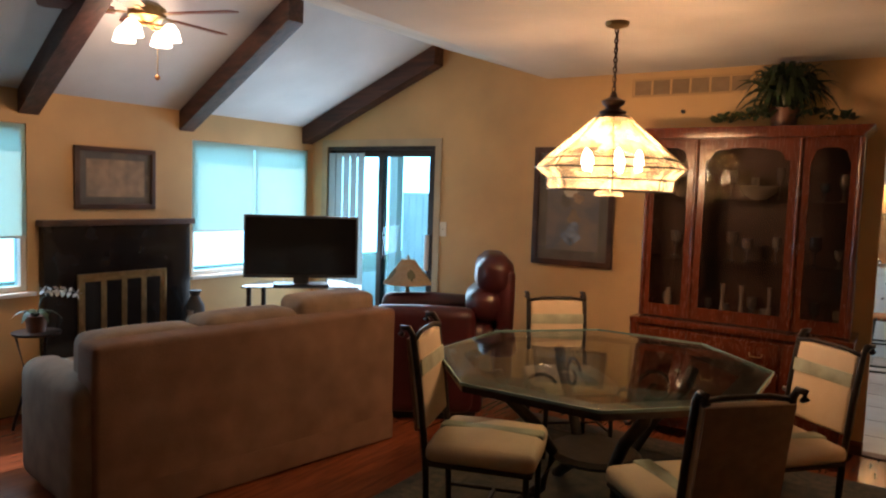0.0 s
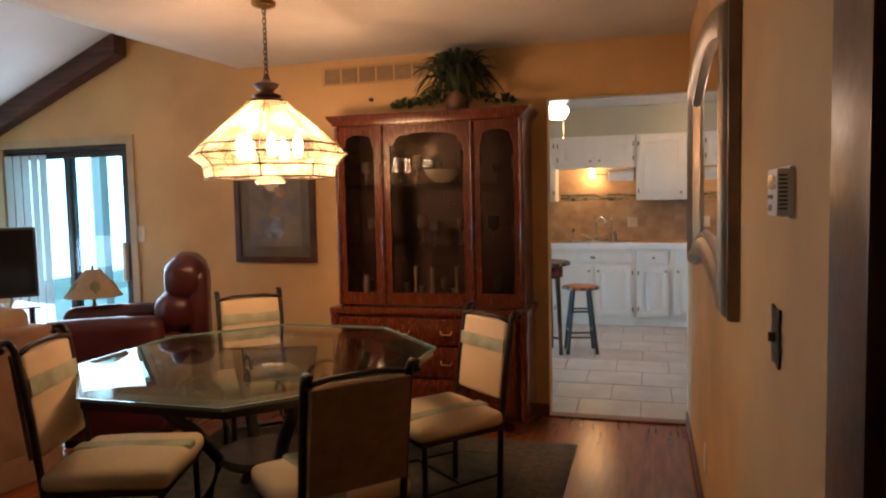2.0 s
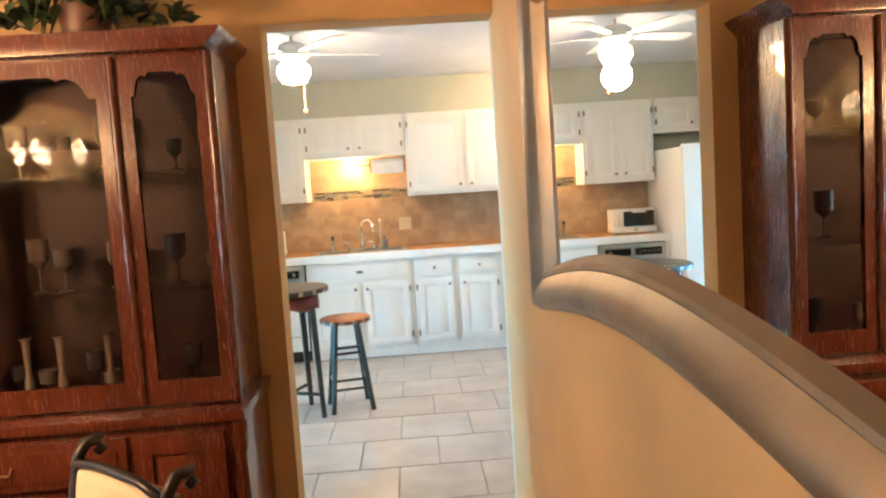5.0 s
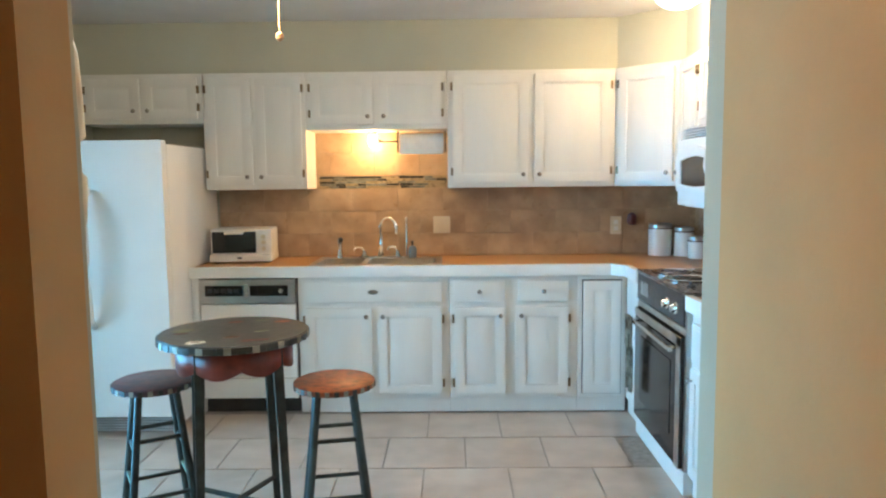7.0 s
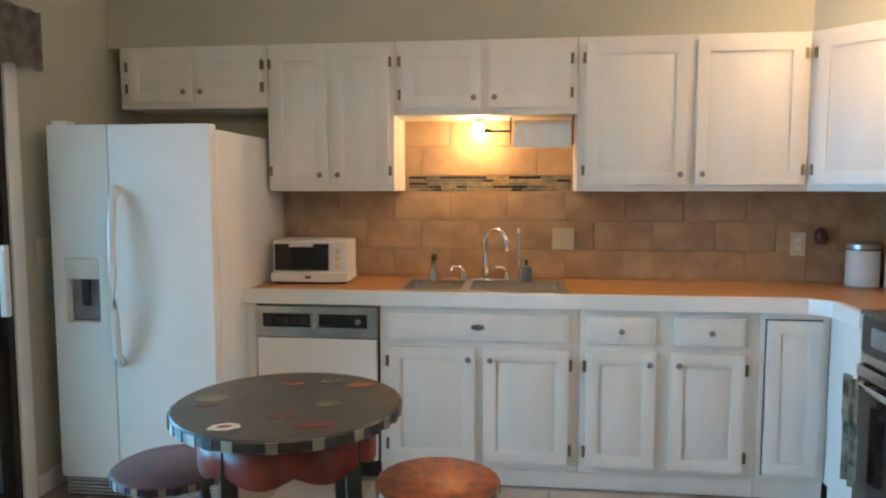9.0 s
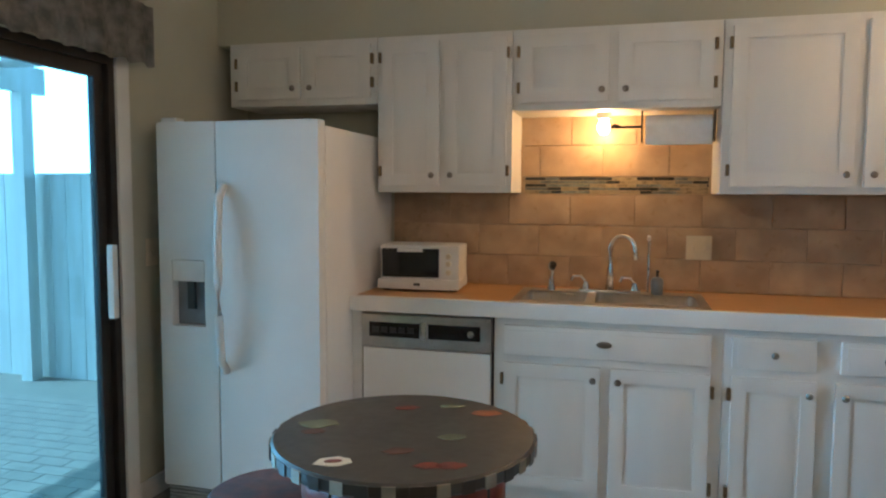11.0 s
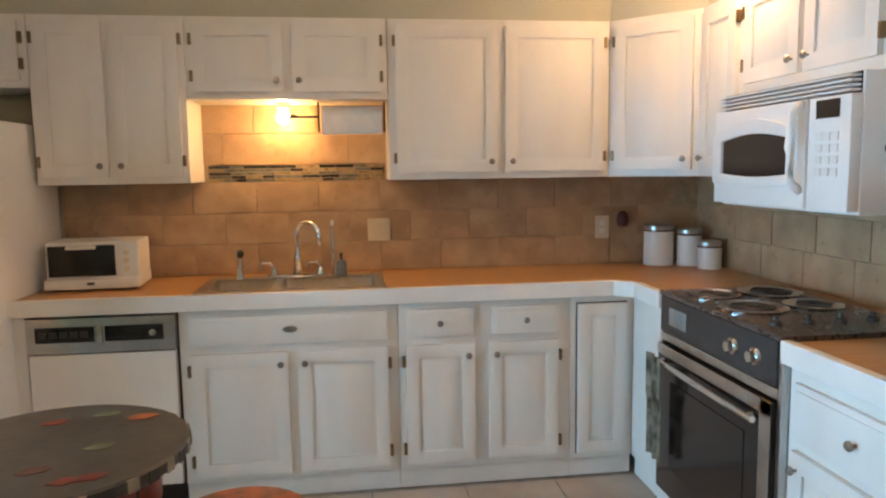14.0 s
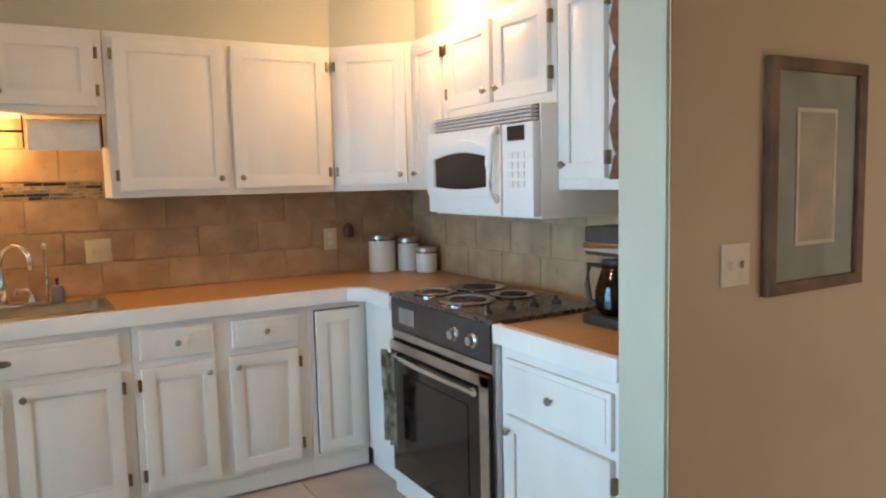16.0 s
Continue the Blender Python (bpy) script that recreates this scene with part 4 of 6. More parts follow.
def build_plate(name, label, category, m, w=0.115, h=0.115, kind="switch"):
    p = thing(name, label, category, m)
    part("cover", boxes((-w / 2, -0.006, -h / 2, w / 2, 0, h / 2), bevel=0.003), M_IVORY, p)
    for x in ((-0.024, 0.024) if w > 0.1 else (0,)):
        if kind == "switch":
            part("toggle", boxes((x - 0.005, -0.016, -0.010, x + 0.005, -0.005, 0.010), bevel=0.002), M_IVORY, p)
        else:
            part("socket", boxes((x - 0.016, -0.008, -0.034, x + 0.016, -0.005, -0.004), bevel=0.002), M_WHITEP, p)
            part("socket", boxes((x - 0.016, -0.008, 0.006, x + 0.016, -0.005, 0.036), bevel=0.002), M_WHITEP, p)
    return p


SP = YB - 0.013
build_plate("light_switch", "ivory double switch plate on the tiled backsplash", "switch", pose(0.117, SP, 1.115))
build_plate("wall_outlet", "ivory wall outlet on the backsplash by the canisters", "outlet", pose(1.30, SP, 1.10), 0.075, 0.12, "socket")
solid("air_freshener", lathe([(0.0, 0), (0.025, 0.005), (0.034, 0.03), (0.028, 0.07), (0.012, 0.085), (0, 0.086)], 16), mat("freshener_maroon", (0.10, 0.02, 0.02), 0.35), "dark maroon plug-in air freshener beside the outlet", "air freshener", "", pose(1.40, SP - 0.035, 1.10))
build_plate("light_switch", "ivory double switch plate beside the framed print", "switch", pose(1.465, STY0 - 0.005, 1.17))
build_plate("light_switch", "ivory switch plate beside the sliding door", "switch", pose(XL, 8.09, 1.10, 0, 0, 90), 0.075, 0.12)
build_plate("light_switch", "dark switch plate beside the living room sliding door", "switch", pose(-3.42, YD, 1.21), 0.075, 0.12)

# paper towel and the lamp under the short cabinet
pt = thing("paper_towel_holder", "dark iron paper towel holder with a white roll", "paper towel holder", pose(0, 0, 0))
part("arm", rods(((-0.16, 8.74, 1.67), (-0.26, 8.74, 1.67), 0.006)), M_DARKMETAL, pt)
for x in (-0.16, 0.148):
    part("bracket", boxes((x - 0.004, 8.71, 1.60, x + 0.004, 8.77, 1.738), bevel=0.002), M_DARKMETAL, pt)
part("paper_roll", merged(rods(((-0.145, 8.74, 1.665), (0.135, 8.74, 1.665), 0.055), seg=28), boxes((-0.145, 8.684, 1.585, 0.135, 8.686, 1.66))), M_PAPER, pt, "white paper towel roll")
part("finial", tube([(-0.255, 8.74, 1.67), (-0.28, 8.74, 1.676), (-0.30, 8.74, 1.668)], [0.006, 0.012, 0.004]), M_DARKMETAL, pt)
ul = thing("under_cabinet_light", "glowing bulb light under the cabinet above the sink", "light", pose(-0.33, 8.80, 1.74))
part("socket", lathe([(0.03, -0.025), (0.035, 0), (0, 0)], 16), M_WHITEP, ul)
part("bulb", lathe([(0.0, -0.10), (0.022, -0.09), (0.03, -0.065), (0.02, -0.035), (0.014, -0.024), (0, -0.024)], 16), M_BULB, ul).visible_shadow = False

# towel on the oven handle
tw = bmesh.new()
n1, n2 = 10, 14
vs = [[tw.verts.new((1.148 - 0.012 * math.sin(i * 1.7) - (0.006 if j < 6 else 0), 7.955 - 0.014 * i, 0.68 - 0.032 * j + 0.004 * math.sin(i))) for i in range(n1)] for j in range(n2)]
for j in range(n2 - 1):
    for i in range(n1 - 1):
        tw.faces.new((vs[j][i], vs[j][i + 1], vs[j + 1][i + 1], vs[j + 1][i]))
bmesh.ops.solidify(tw, geom=tw.faces[:], thickness=0.008)
solid("dish_towel", tw, M_TOWEL, "patterned dish towel hanging on the oven handle", "towel")


def build_fan(m, blade_mat, globes, group="ceiling fans", drop=0.12, label="white ceiling fan with a lit globe"):
    f = thing("ceiling_fan", label, "ceiling fan", m, group)
    part("canopy", lathe([(0.07, 0), (0.065, -0.03), (0.02, -0.05), (0, -0.05)], 20), M_TRIMW, f)
    part("rod", rods(((0, 0, 0), (0, 0, -drop), 0.012)), M_TRIMW, f)
    part("motor", lathe([(0.0, -drop + 0.03), (0.06, -drop + 0.028), (0.10, -drop), (0.10, -drop - 0.05), (0.06, -drop - 0.075), (0, -drop - 0.075)], 24), M_TRIMW if globes == 1 else M_BRASS, f)
    for k in range(5):
        a = k * 72 + 20
        b = part("blade", prism([(0.16, -0.045), (0.50, -0.065), (0.53, -0.04), (0.53, 0.04), (0.50, 0.065), (0.16, 0.045)], "z", -0.004, 0.004, 0.002), blade_mat, f)
        b.matrix_local = pose(0, 0, -drop - 0.03, 0, 0, a) @ pose(0, 0, 0, 10, 0, 0)
        part("bracket", boxes((0.09, -0.02, -0.006, 0.2, 0.02, 0.0), bevel=0.002), M_BRASS if globes > 1 else M_TRIMW, f).matrix_local = pose(0, 0, -drop - 0.03, 0, 0, a)
    if globes == 1:
        g = part("globe", lathe([(0.05, -drop - 0.075), (0.095, -drop - 0.11), (0.10, -drop - 0.15), (0.07, -drop - 0.20), (0, -drop - 0.215)], 24), M_GLOBE, f, "glowing white glass globe")
        g.visible_shadow = False
    else:
        for k in range(globes):
            a = k * 2 * math.pi / globes + 0.4
            x, y = 0.12 * math.cos(a), 0.12 * math.sin(a)
            part("arm", tube([(0, 0, -drop - 0.08), (x * 0.6, y * 0.6, -drop - 0.10), (x, y, -drop - 0.09)], 0.008), M_BRASS, f)
            part("tulip_shade", lathe([(0.02, -drop - 0.09), (0.045, -drop - 0.12), (0.055, -drop - 0.16), (0.06, -drop - 0.175), (0, -drop - 0.165)], 16, (x * 1.15, y * 1.15, 0)), M_GLOBE, f, "glowing tulip glass shade").visible_shadow = False
    part("pull_chain", rods(((0.05, 0.03, -drop - 0.07), (0.05, 0.03, -drop - 0.36), 0.0025), seg=6), M_BRASS, f)
    part("chain_knob", lathe([(0, -0.018), (0.014, -0.008), (0.014, 0.008), (0, 0.018)], 12, (0.05, 0.03, -drop - 0.37)), mat("knob_wood", (0.45, 0.22, 0.10), 0.4), f)


build_fan(pose(-0.46, 6.6, ZK), M_TRIMW, 1)
build_fan(pose(-3.75, 2.42, ZR - 0.03), mat("cherry_blade", (0.20, 0.05, 0.03), 0.4, 0, 5, 0.2), 4, "ceiling fans", 0.20, "brass ceiling fan with cherry blades and glowing tulip shades")
sl = thing("ceiling_light", "glowing round ceiling light near the range", "ceiling light", pose(1.36, 7.85, ZK))
part("base", lathe([(0.11, 0), (0.11, -0.025), (0, -0.025)], 24), M_TRIMW, sl)
part("dome", lathe([(0.10, -0.025), (0.13, -0.05), (0.11, -0.10), (0.06, -0.13), (0, -0.14)], 24), M_GLOBE, sl, "glowing frosted glass dome").visible_shadow = False


def build_phone():
    p = thing("wall_phone", "beige corded wall phone beside the kitchen doorway", "telephone", pose(DOOR_L + 0.038, YK + 0.01, 1.50))
    part("base", boxes((-0.15, 0.0, -0.16, -0.05, 0.03, 0.12), bevel=0.01), M_IVORY, p)
    hs = [(-0.10, 0.035, 0.145), (-0.10, 0.05, 0.14), (-0.10, 0.068, 0.115), (-0.10, 0.082, 0.06), (-0.10, 0.086, 0.0), (-0.10, 0.082, -0.06), (-0.10, 0.068, -0.115), (-0.10, 0.05, -0.14), (-0.10, 0.035, -0.145)]
    part("handset", tube(hs, [0.022, 0.03, 0.029, 0.025, 0.024, 0.025, 0.029, 0.03, 0.022], 14), M_IVORY, p)
    part("cradle", boxes((-0.125, 0.028, 0.06, -0.075, 0.06, 0.085), bevel=0.005), M_IVORY, p)
    part("coil_cord", tube([(-0.10 + 0.011 * math.cos(k * 0.8), 0.04 + 0.011 * math.sin(k * 0.8), -0.135 - 0.0032 * k) for k in range(260)], 0.0028, 5), M_IVORY, p)


pad = thing("note_pad", "white hanging note pad under the wall phone", "note pad", pose(DOOR_L - 0.11, YK + 0.012, 1.13))
part("sheet", boxes((0.0, 0.0, 0.0, 0.10, 0.012, 0.20), bevel=0.002), M_PAPER, pad)
part("clip", boxes((0.025, -0.001, 0.19, 0.075, 0.018, 0.215), bevel=0.003), M_DARK, pad)


def build_slider(name, m, w, h, label, curtain=False):
    """A sliding glass door in the plane y = 0, from x = 0 to w."""
    s = tagged(new(name), label, "sliding door", "", "structure")
    s.matrix_world = m
    part("frame", ring_frame(rect(0, 0.0, w, h), rect(0.035, 0.03, w - 0.035, h - 0.035), "y", 0.0, 0.10), M_SILL, s)
    for a, b_, y in ((0.035, w / 2 + 0.03, 0.06), (w / 2 - 0.03, w - 0.035, 0.025)):
        f = part("sash", ring_frame(rect(a, 0.03, b_, h - 0.035), rect(a + 0.05, 0.10, b_ - 0.05, h - 0.09), "y", y, y + 0.03, 0.003), M_SILL, s)
        part("pane", boxes((a + 0.05, y + 0.012, 0.10, b_ - 0.05, y + 0.018, h - 0.09)), M_DAYPANE, f).visible_shadow = False
    part("handle", boxes((w - 0.075, -0.03, 0.85, w - 0.045, 0.0, 1.15), bevel=0.006), M_WHITEP, s)
    if curtain:
        for i in range(5):
            part("vertical_blind", boxes((0.04 + i * 0.085, -0.03, 0.06, 0.115 + i * 0.085, -0.027, h - 0.06)), M_CURTAIN, s).matrix_local = pose(0, 0, 0)
    return s


build_slider("door_living", pose(SLX0, YD + 0.005, 0), SLX1 - SLX0, SLH, "dark-framed sliding glass door to the patio", True)
build_slider("door_kitchen", pose(XL + 0.005, KS[0], 0, 0, 0, 90) @ pose(0, 0, 0), KS[1] - KS[0], KS[2], "dark-framed sliding glass door beside the fridge")
setting("trim", boxes((XL, KS[1], 0, XL + 0.018, KS[1] + 0.075, KS[2] + 0.01), bevel=0.004), M_TRIMW, "white door casing", "trim")
setting("trim", ring_frame([(SLX0 - 0.06, 0), (SLX0 - 0.06, SLH + 0.06), (SLX1 + 0.06, SLH + 0.06), (SLX1 + 0.06, 0)], [(SLX0, 0), (SLX0, SLH), (SLX1, SLH), (SLX1, 0)], "y", YD - 0.012, YD - 0.001), mat("tan_trim", (0.45, 0.33, 0.19), 0.5, 0, 5, 0.05), "tan casing round the sliding door", "trim")
va = thing("valance", "grey printed fabric valance above the sliding door", "valance", pose(0, 0, 0))
vb = bmesh.new()
rows_ = []
for i in range(121):
    y = KS[0] - 0.1 + i * (KS[1] + 0.13 - KS[0] + 0.1) / 120
    x = XL + 0.10 + 0.010 * math.sin(i * 1.1)
    rows_.append([vb.verts.new((x, y, z)) for z in (2.13, 2.02, 1.885 + 0.006 * math.sin(i * 1.1))])
for u, v in zip(rows_, rows_[1:]):
    for k in range(2):
        vb.faces.new((u[k], u[k + 1], v[k + 1], v[k]))
bmesh.ops.solidify(vb, geom=vb.faces[:], thickness=0.006)
part("fabric", vb, M_VAL, va)
part("rod_board", boxes((XL, KS[0] - 0.1, 2.10, XL + 0.09, KS[1] + 0.13, 2.12)), M_TRIMW, va)


def build_picture(label, m, w, h, frame_w, m_frame, m_mat, m_print, border):
    """A framed print hung on a wall that faces -y; origin at its lower left corner."""
    p = thing("framed_print", label, "picture", m)
    part("frame", ring_frame(rect(0, 0, w, h), rect(frame_w, frame_w, w - frame_w, h - frame_w), "y", -0.028, -0.001, 0.005), m_frame, p)
    part("mat_board", boxes((frame_w, -0.012, frame_w, w - frame_w, -0.002, h - frame_w)), m_mat, p)
    b_ = frame_w + border
    part("print", boxes((b_, -0.014, b_, w - b_, -0.0125, h - b_)), m_print, p)
    part("glazing", boxes((frame_w, -0.018, frame_w, w - frame_w, -0.016, h - frame_w)), M_GLASS, p).visible_shadow = False
    return p


pp = build_picture("framed blue and brown print in a walnut frame", pose(-2.59, YD, 1.00), 0.64, 0.88, 0.045, M_WALNUT, M_PICMAT, M_PICBLUE, 0.07)
for k, (u, v, r, mm) in enumerate(((0.30, 0.55, 0.07, M_CREAMP), (0.36, 0.50, 0.05, M_PICWARM), (0.26, 0.48, 0.05, M_PICMAT), (0.33, 0.36, 0.06, M_PICWARM), (0.32, 0.24, 0.09, mat("print_pale_blue", (0.20, 0.26, 0.34), 0.6, 0, 14, 0.3)))):
    part("motif", prism([(u + r * (0.8 + 0.25 * math.sin(3 * a + k)) * math.cos(a), v + r * (0.8 + 0.25 * math.cos(2 * a + k)) * math.sin(a)) for a in (i * 2 * math.pi / 18 for i in range(18))], "y", -0.0155 - 0.0001 * k, -0.0142), mm, pp)
build_picture("framed warm landscape print above the fireplace", pose(XB, 2.65, 1.32, 0, 0, 90), 0.61, 0.43, 0.035, M_WALNUT, M_PICMAT, M_PICWARM, 0.05)
p2 = build_picture("framed pastel print with a wide sage mat", pose(1.575, STY0 - 0.005, 1.07), 0.46, 0.66, 0.035, mat("tan_frame", (0.17, 0.10, 0.05), 0.65, 0.0, 8, 0.2), M_SAGEMAT, mat("print_pastel", (0.52, 0.42, 0.30), 0.6, 0, 7, 0.3, 0, 30, (0.30, 0.29, 0.22)), 0.11)
part("mat_line", ring_frame(rect(0.135, 0.135, 0.325, 0.525), rect(0.146, 0.146, 0.314, 0.514), "y", -0.0155, -0.0122), M_CREAMP, p2, "cream bevel of the mat")
build_phone()


# ---- dining room ----
def scallop_arch(x0, x1, z0, z1, n=20):
    """The outline of a glazed opening with a shaped, arched head."""
    out = [(x0, z0), (x1, z0)]
    for i in range(n + 1):
        f = i / n
        g = min(f, 1 - f)
        lift = 0.0 if g < 0.08 else (0.045 + 0.030 * math.sin(min(1.0, (g - 0.08) / 0.22) * math.pi / 2) - 0.014 * (1 if 0.2 < g < 0.26 else 0))
        out.append((x1 - f * (x1 - x0), z1 - 0.075 + lift))
    return out


def build_hutch():
    h = thing("china_hutch", "cherry china hutch with arched glass doors", "hutch", pose(-1.66, 4.50, 0))
    w = 1.27
    D = YD - 4.50 - 0.004
    # base
    part("base_body", boxes((0.02, 0.02, 0.10, w - 0.02, D, 0.72), bevel=0.004), M_HUTCH, h)
    part("waist_top", boxes((0.0, -0.005, 0.72, w, D, 0.755), bevel=0.010), M_HUTCH, h)
    part("plinth", boxes((0.03, 0.03, 0.07, w - 0.03, D, 0.10), bevel=0.003), M_HUTCH, h)
    for x in (0.04, w - 0.10):
        for y in (0.03, D - 0.07):
            part("foot", prism([(x, 0.07), (x + 0.06, 0.07), (x + 0.045, 0.03), (x + 0.05, 0.0), (x + 0.01, 0.0), (x + 0.015, 0.03)], "y", y, y + 0.06, 0.004), M_HUTCH, h)
    for x in (0.005, w - 0.045):
        part("corner_post", lathe([(0.022, 0.10), (0.028, 0.16), (0.02, 0.22), (0.024, 0.42), (0.018, 0.60), (0.028, 0.66), (0.028, 0.72)], 14, (x + 0.02, 0.02, 0)), M_HUTCH, h)
    for k, (x0, x1) in enumerate(((0.07, 0.36), (0.91, 1.20))):
        d = part("door", panel_bm(x0, 0.13, x1, 0.69, 0.0, 0.06), M_HUTCH, h)
        d.matrix_local = pose(0, 0.018, 0)
        add_knob(d, x1 - 0.03 if k == 0 else x0 + 0.03, -0.02, 0.45)
    for z0, z1 in ((0.54, 0.69), (0.34, 0.52), (0.13, 0.32)):
        d = part("drawer", boxes((0.38, 0.0, z0, 0.89, 0.022, z1), bevel=0.006), M_HUTCH, h)
        part("drawer_panel", boxes((0.41, -0.005, z0 + 0.025, 0.86, 0.001, z1 - 0.025), bevel=0.003), M_HUTCH, d)
        for x in (0.50, 0.77):
            part("bail_pull", tube([(x - 0.035, -0.006, (z0 + z1) / 2 + 0.01), (x - 0.03, -0.02, (z0 + z1) / 2 - 0.01), (x + 0.03, -0.02, (z0 + z1) / 2 - 0.01), (x + 0.035, -0.006, (z0 + z1) / 2 + 0.01)], 0.004, 6), M_BRASS, d)
    # upper part
    y0 = 0.09
    X0, X1, Z0, Z1 = 0.035, w - 0.035, 0.755, 1.90
    part("side_panel", boxes((X0, y0 + 0.02, Z0, X0 + 0.022, D, Z1)), M_HUTCH, h)
    part("side_panel", boxes((X1 - 0.022, y0 + 0.02, Z0, X1, D, Z1)), M_HUTCH, h)
    part("back_panel", boxes((X0 + 0.022, D - 0.012, Z0, X1 - 0.022, D, Z1)), M_HUTCHDIM, h)
    part("top_panel", boxes((X0 + 0.022, y0 + 0.02, Z1 - 0.02, X1 - 0.022, D - 0.012, Z1)), M_HUTCH, h)
    part("cornice", prism([(X0 - 0.0, Z1), (X1 + 0.0, Z1), (X1 + 0.012, Z1 + 0.02), (X1 + 0.04, Z1 + 0.045), (X1 + 0.05, Z1 + 0.065), (X0 - 0.05, Z1 + 0.065), (X0 - 0.04, Z1 + 0.045), (X0 - 0.012, Z1 + 0.02)], "y", y0 - 0.045, D, 0.004), M_HUTCH, h)
    for z in (1.13, 1.52):
        s = part("shelf", boxes((X0 + 0.024, y0 + 0.06, z, X1 - 0.024, D - 0.014, z + 0.012)), M_GLASS, h, "glass shelf")
    divs = (X0, X0 + 0.31, X0 + 0.89, X1)
    for k in range(3):
        a, b_ = divs[k] + 0.004, divs[k + 1] - 0.004
        inner = scallop_arch(a + 0.05, b_ - 0.05, Z0 + 0.09, Z1 - 0.06)
        n = len(inner)
        # outer outline with as many points
        outer = [(a, Z0 + 0.01), (b_, Z0 + 0.01)] + [(b_ - (b_ - a) * i / (n - 3), Z1 - 0.015) for i in range(n - 2)]
        d = part("glass_door" if k != 1 else "centre_door", ring_frame(outer, inner, "y", y0, y0 + 0.022), M_HUTCH, h)
        part("pane", prism(inner, "y", y0 + 0.010, y0 + 0.014), M_HUTCHPANE, d).visible_shadow = False
    for x in divs[1:3]:
        part("pilaster", rods(((x, y0 - 0.004, Z0 + 0.02), (x, y0 - 0.004, Z1 - 0.01), 0.013), seg=12), M_HUTCH, h)
    for x in (X0 + 0.008, X1 - 0.008):
        part("pilaster", rods(((x, y0 + 0.004, Z0 + 0.01), (x, y0 + 0.004, Z1 - 0.005), 0.016), seg=12), M_HUTCH, h)
    return h


build_hutch()
rng = random.Random(11)
# glass and white china darkened in colour to suit the dim hutch inside
M_GLASSW = mat("dimmed_glassware", (0.15, 0.13, 0.12), 0.08, 0, 12, 0.1)
M_CHINA = mat("dimmed_china", (0.22, 0.19, 0.16), 0.2, 0, 12, 0.05)
for z in (0.757, 1.143, 1.533):
    for k in range(9):
        x, y = -1.63 + 0.13 + k * 0.125 + rng.uniform(-0.02, 0.02), 4.77 + rng.uniform(-0.04, 0.05)
        if k in (2, 6) and z > 0.8:
            continue
        r, hh = rng.uniform(0.022, 0.034), rng.uniform(0.10, 0.20)
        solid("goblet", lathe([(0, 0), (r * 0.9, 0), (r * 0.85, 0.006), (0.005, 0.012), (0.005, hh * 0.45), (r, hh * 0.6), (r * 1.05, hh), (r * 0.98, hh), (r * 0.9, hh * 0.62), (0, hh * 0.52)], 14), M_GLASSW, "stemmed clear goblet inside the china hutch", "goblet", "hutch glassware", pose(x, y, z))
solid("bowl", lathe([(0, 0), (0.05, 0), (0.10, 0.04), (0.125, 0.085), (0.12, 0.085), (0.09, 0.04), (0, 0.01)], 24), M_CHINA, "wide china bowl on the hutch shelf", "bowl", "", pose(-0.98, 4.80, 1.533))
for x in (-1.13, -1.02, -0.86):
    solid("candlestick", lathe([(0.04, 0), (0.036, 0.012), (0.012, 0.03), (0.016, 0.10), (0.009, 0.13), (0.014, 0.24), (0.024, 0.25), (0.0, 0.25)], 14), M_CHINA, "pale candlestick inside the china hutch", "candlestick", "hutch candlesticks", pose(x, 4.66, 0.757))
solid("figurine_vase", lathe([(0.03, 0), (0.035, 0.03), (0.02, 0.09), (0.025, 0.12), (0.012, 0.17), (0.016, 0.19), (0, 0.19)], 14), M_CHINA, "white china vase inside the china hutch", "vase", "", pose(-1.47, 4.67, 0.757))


def leaf_bm(bm, base, tip, width, droop, twist):
    """One arched leaf of six quads."""
    base, tip = Vector(base), Vector(tip)
    side = (tip - base).cross(Vector((0, 0, 1)))
    side = side.normalized() if side.length > 1e-4 else Vector((1, 0, 0))
    side = (side + Vector((0, 0, twist))).normalized()
    last = None
    for i in range(6):
        f = i / 5
        c = base.lerp(tip, f) + Vector((0, 0, droop * math.sin(f * math.pi) - droop * 0.7 * f * f))
        hw = width * math.sin(math.pi * (0.08 + 0.9 * f)) * 0.5 + 0.0006
        pair = (bm.verts.new(c - side * hw), bm.verts.new(c + side * hw))
        if last:
            bm.faces.new((last[0], last[1], pair[1], pair[0]))
        last = pair


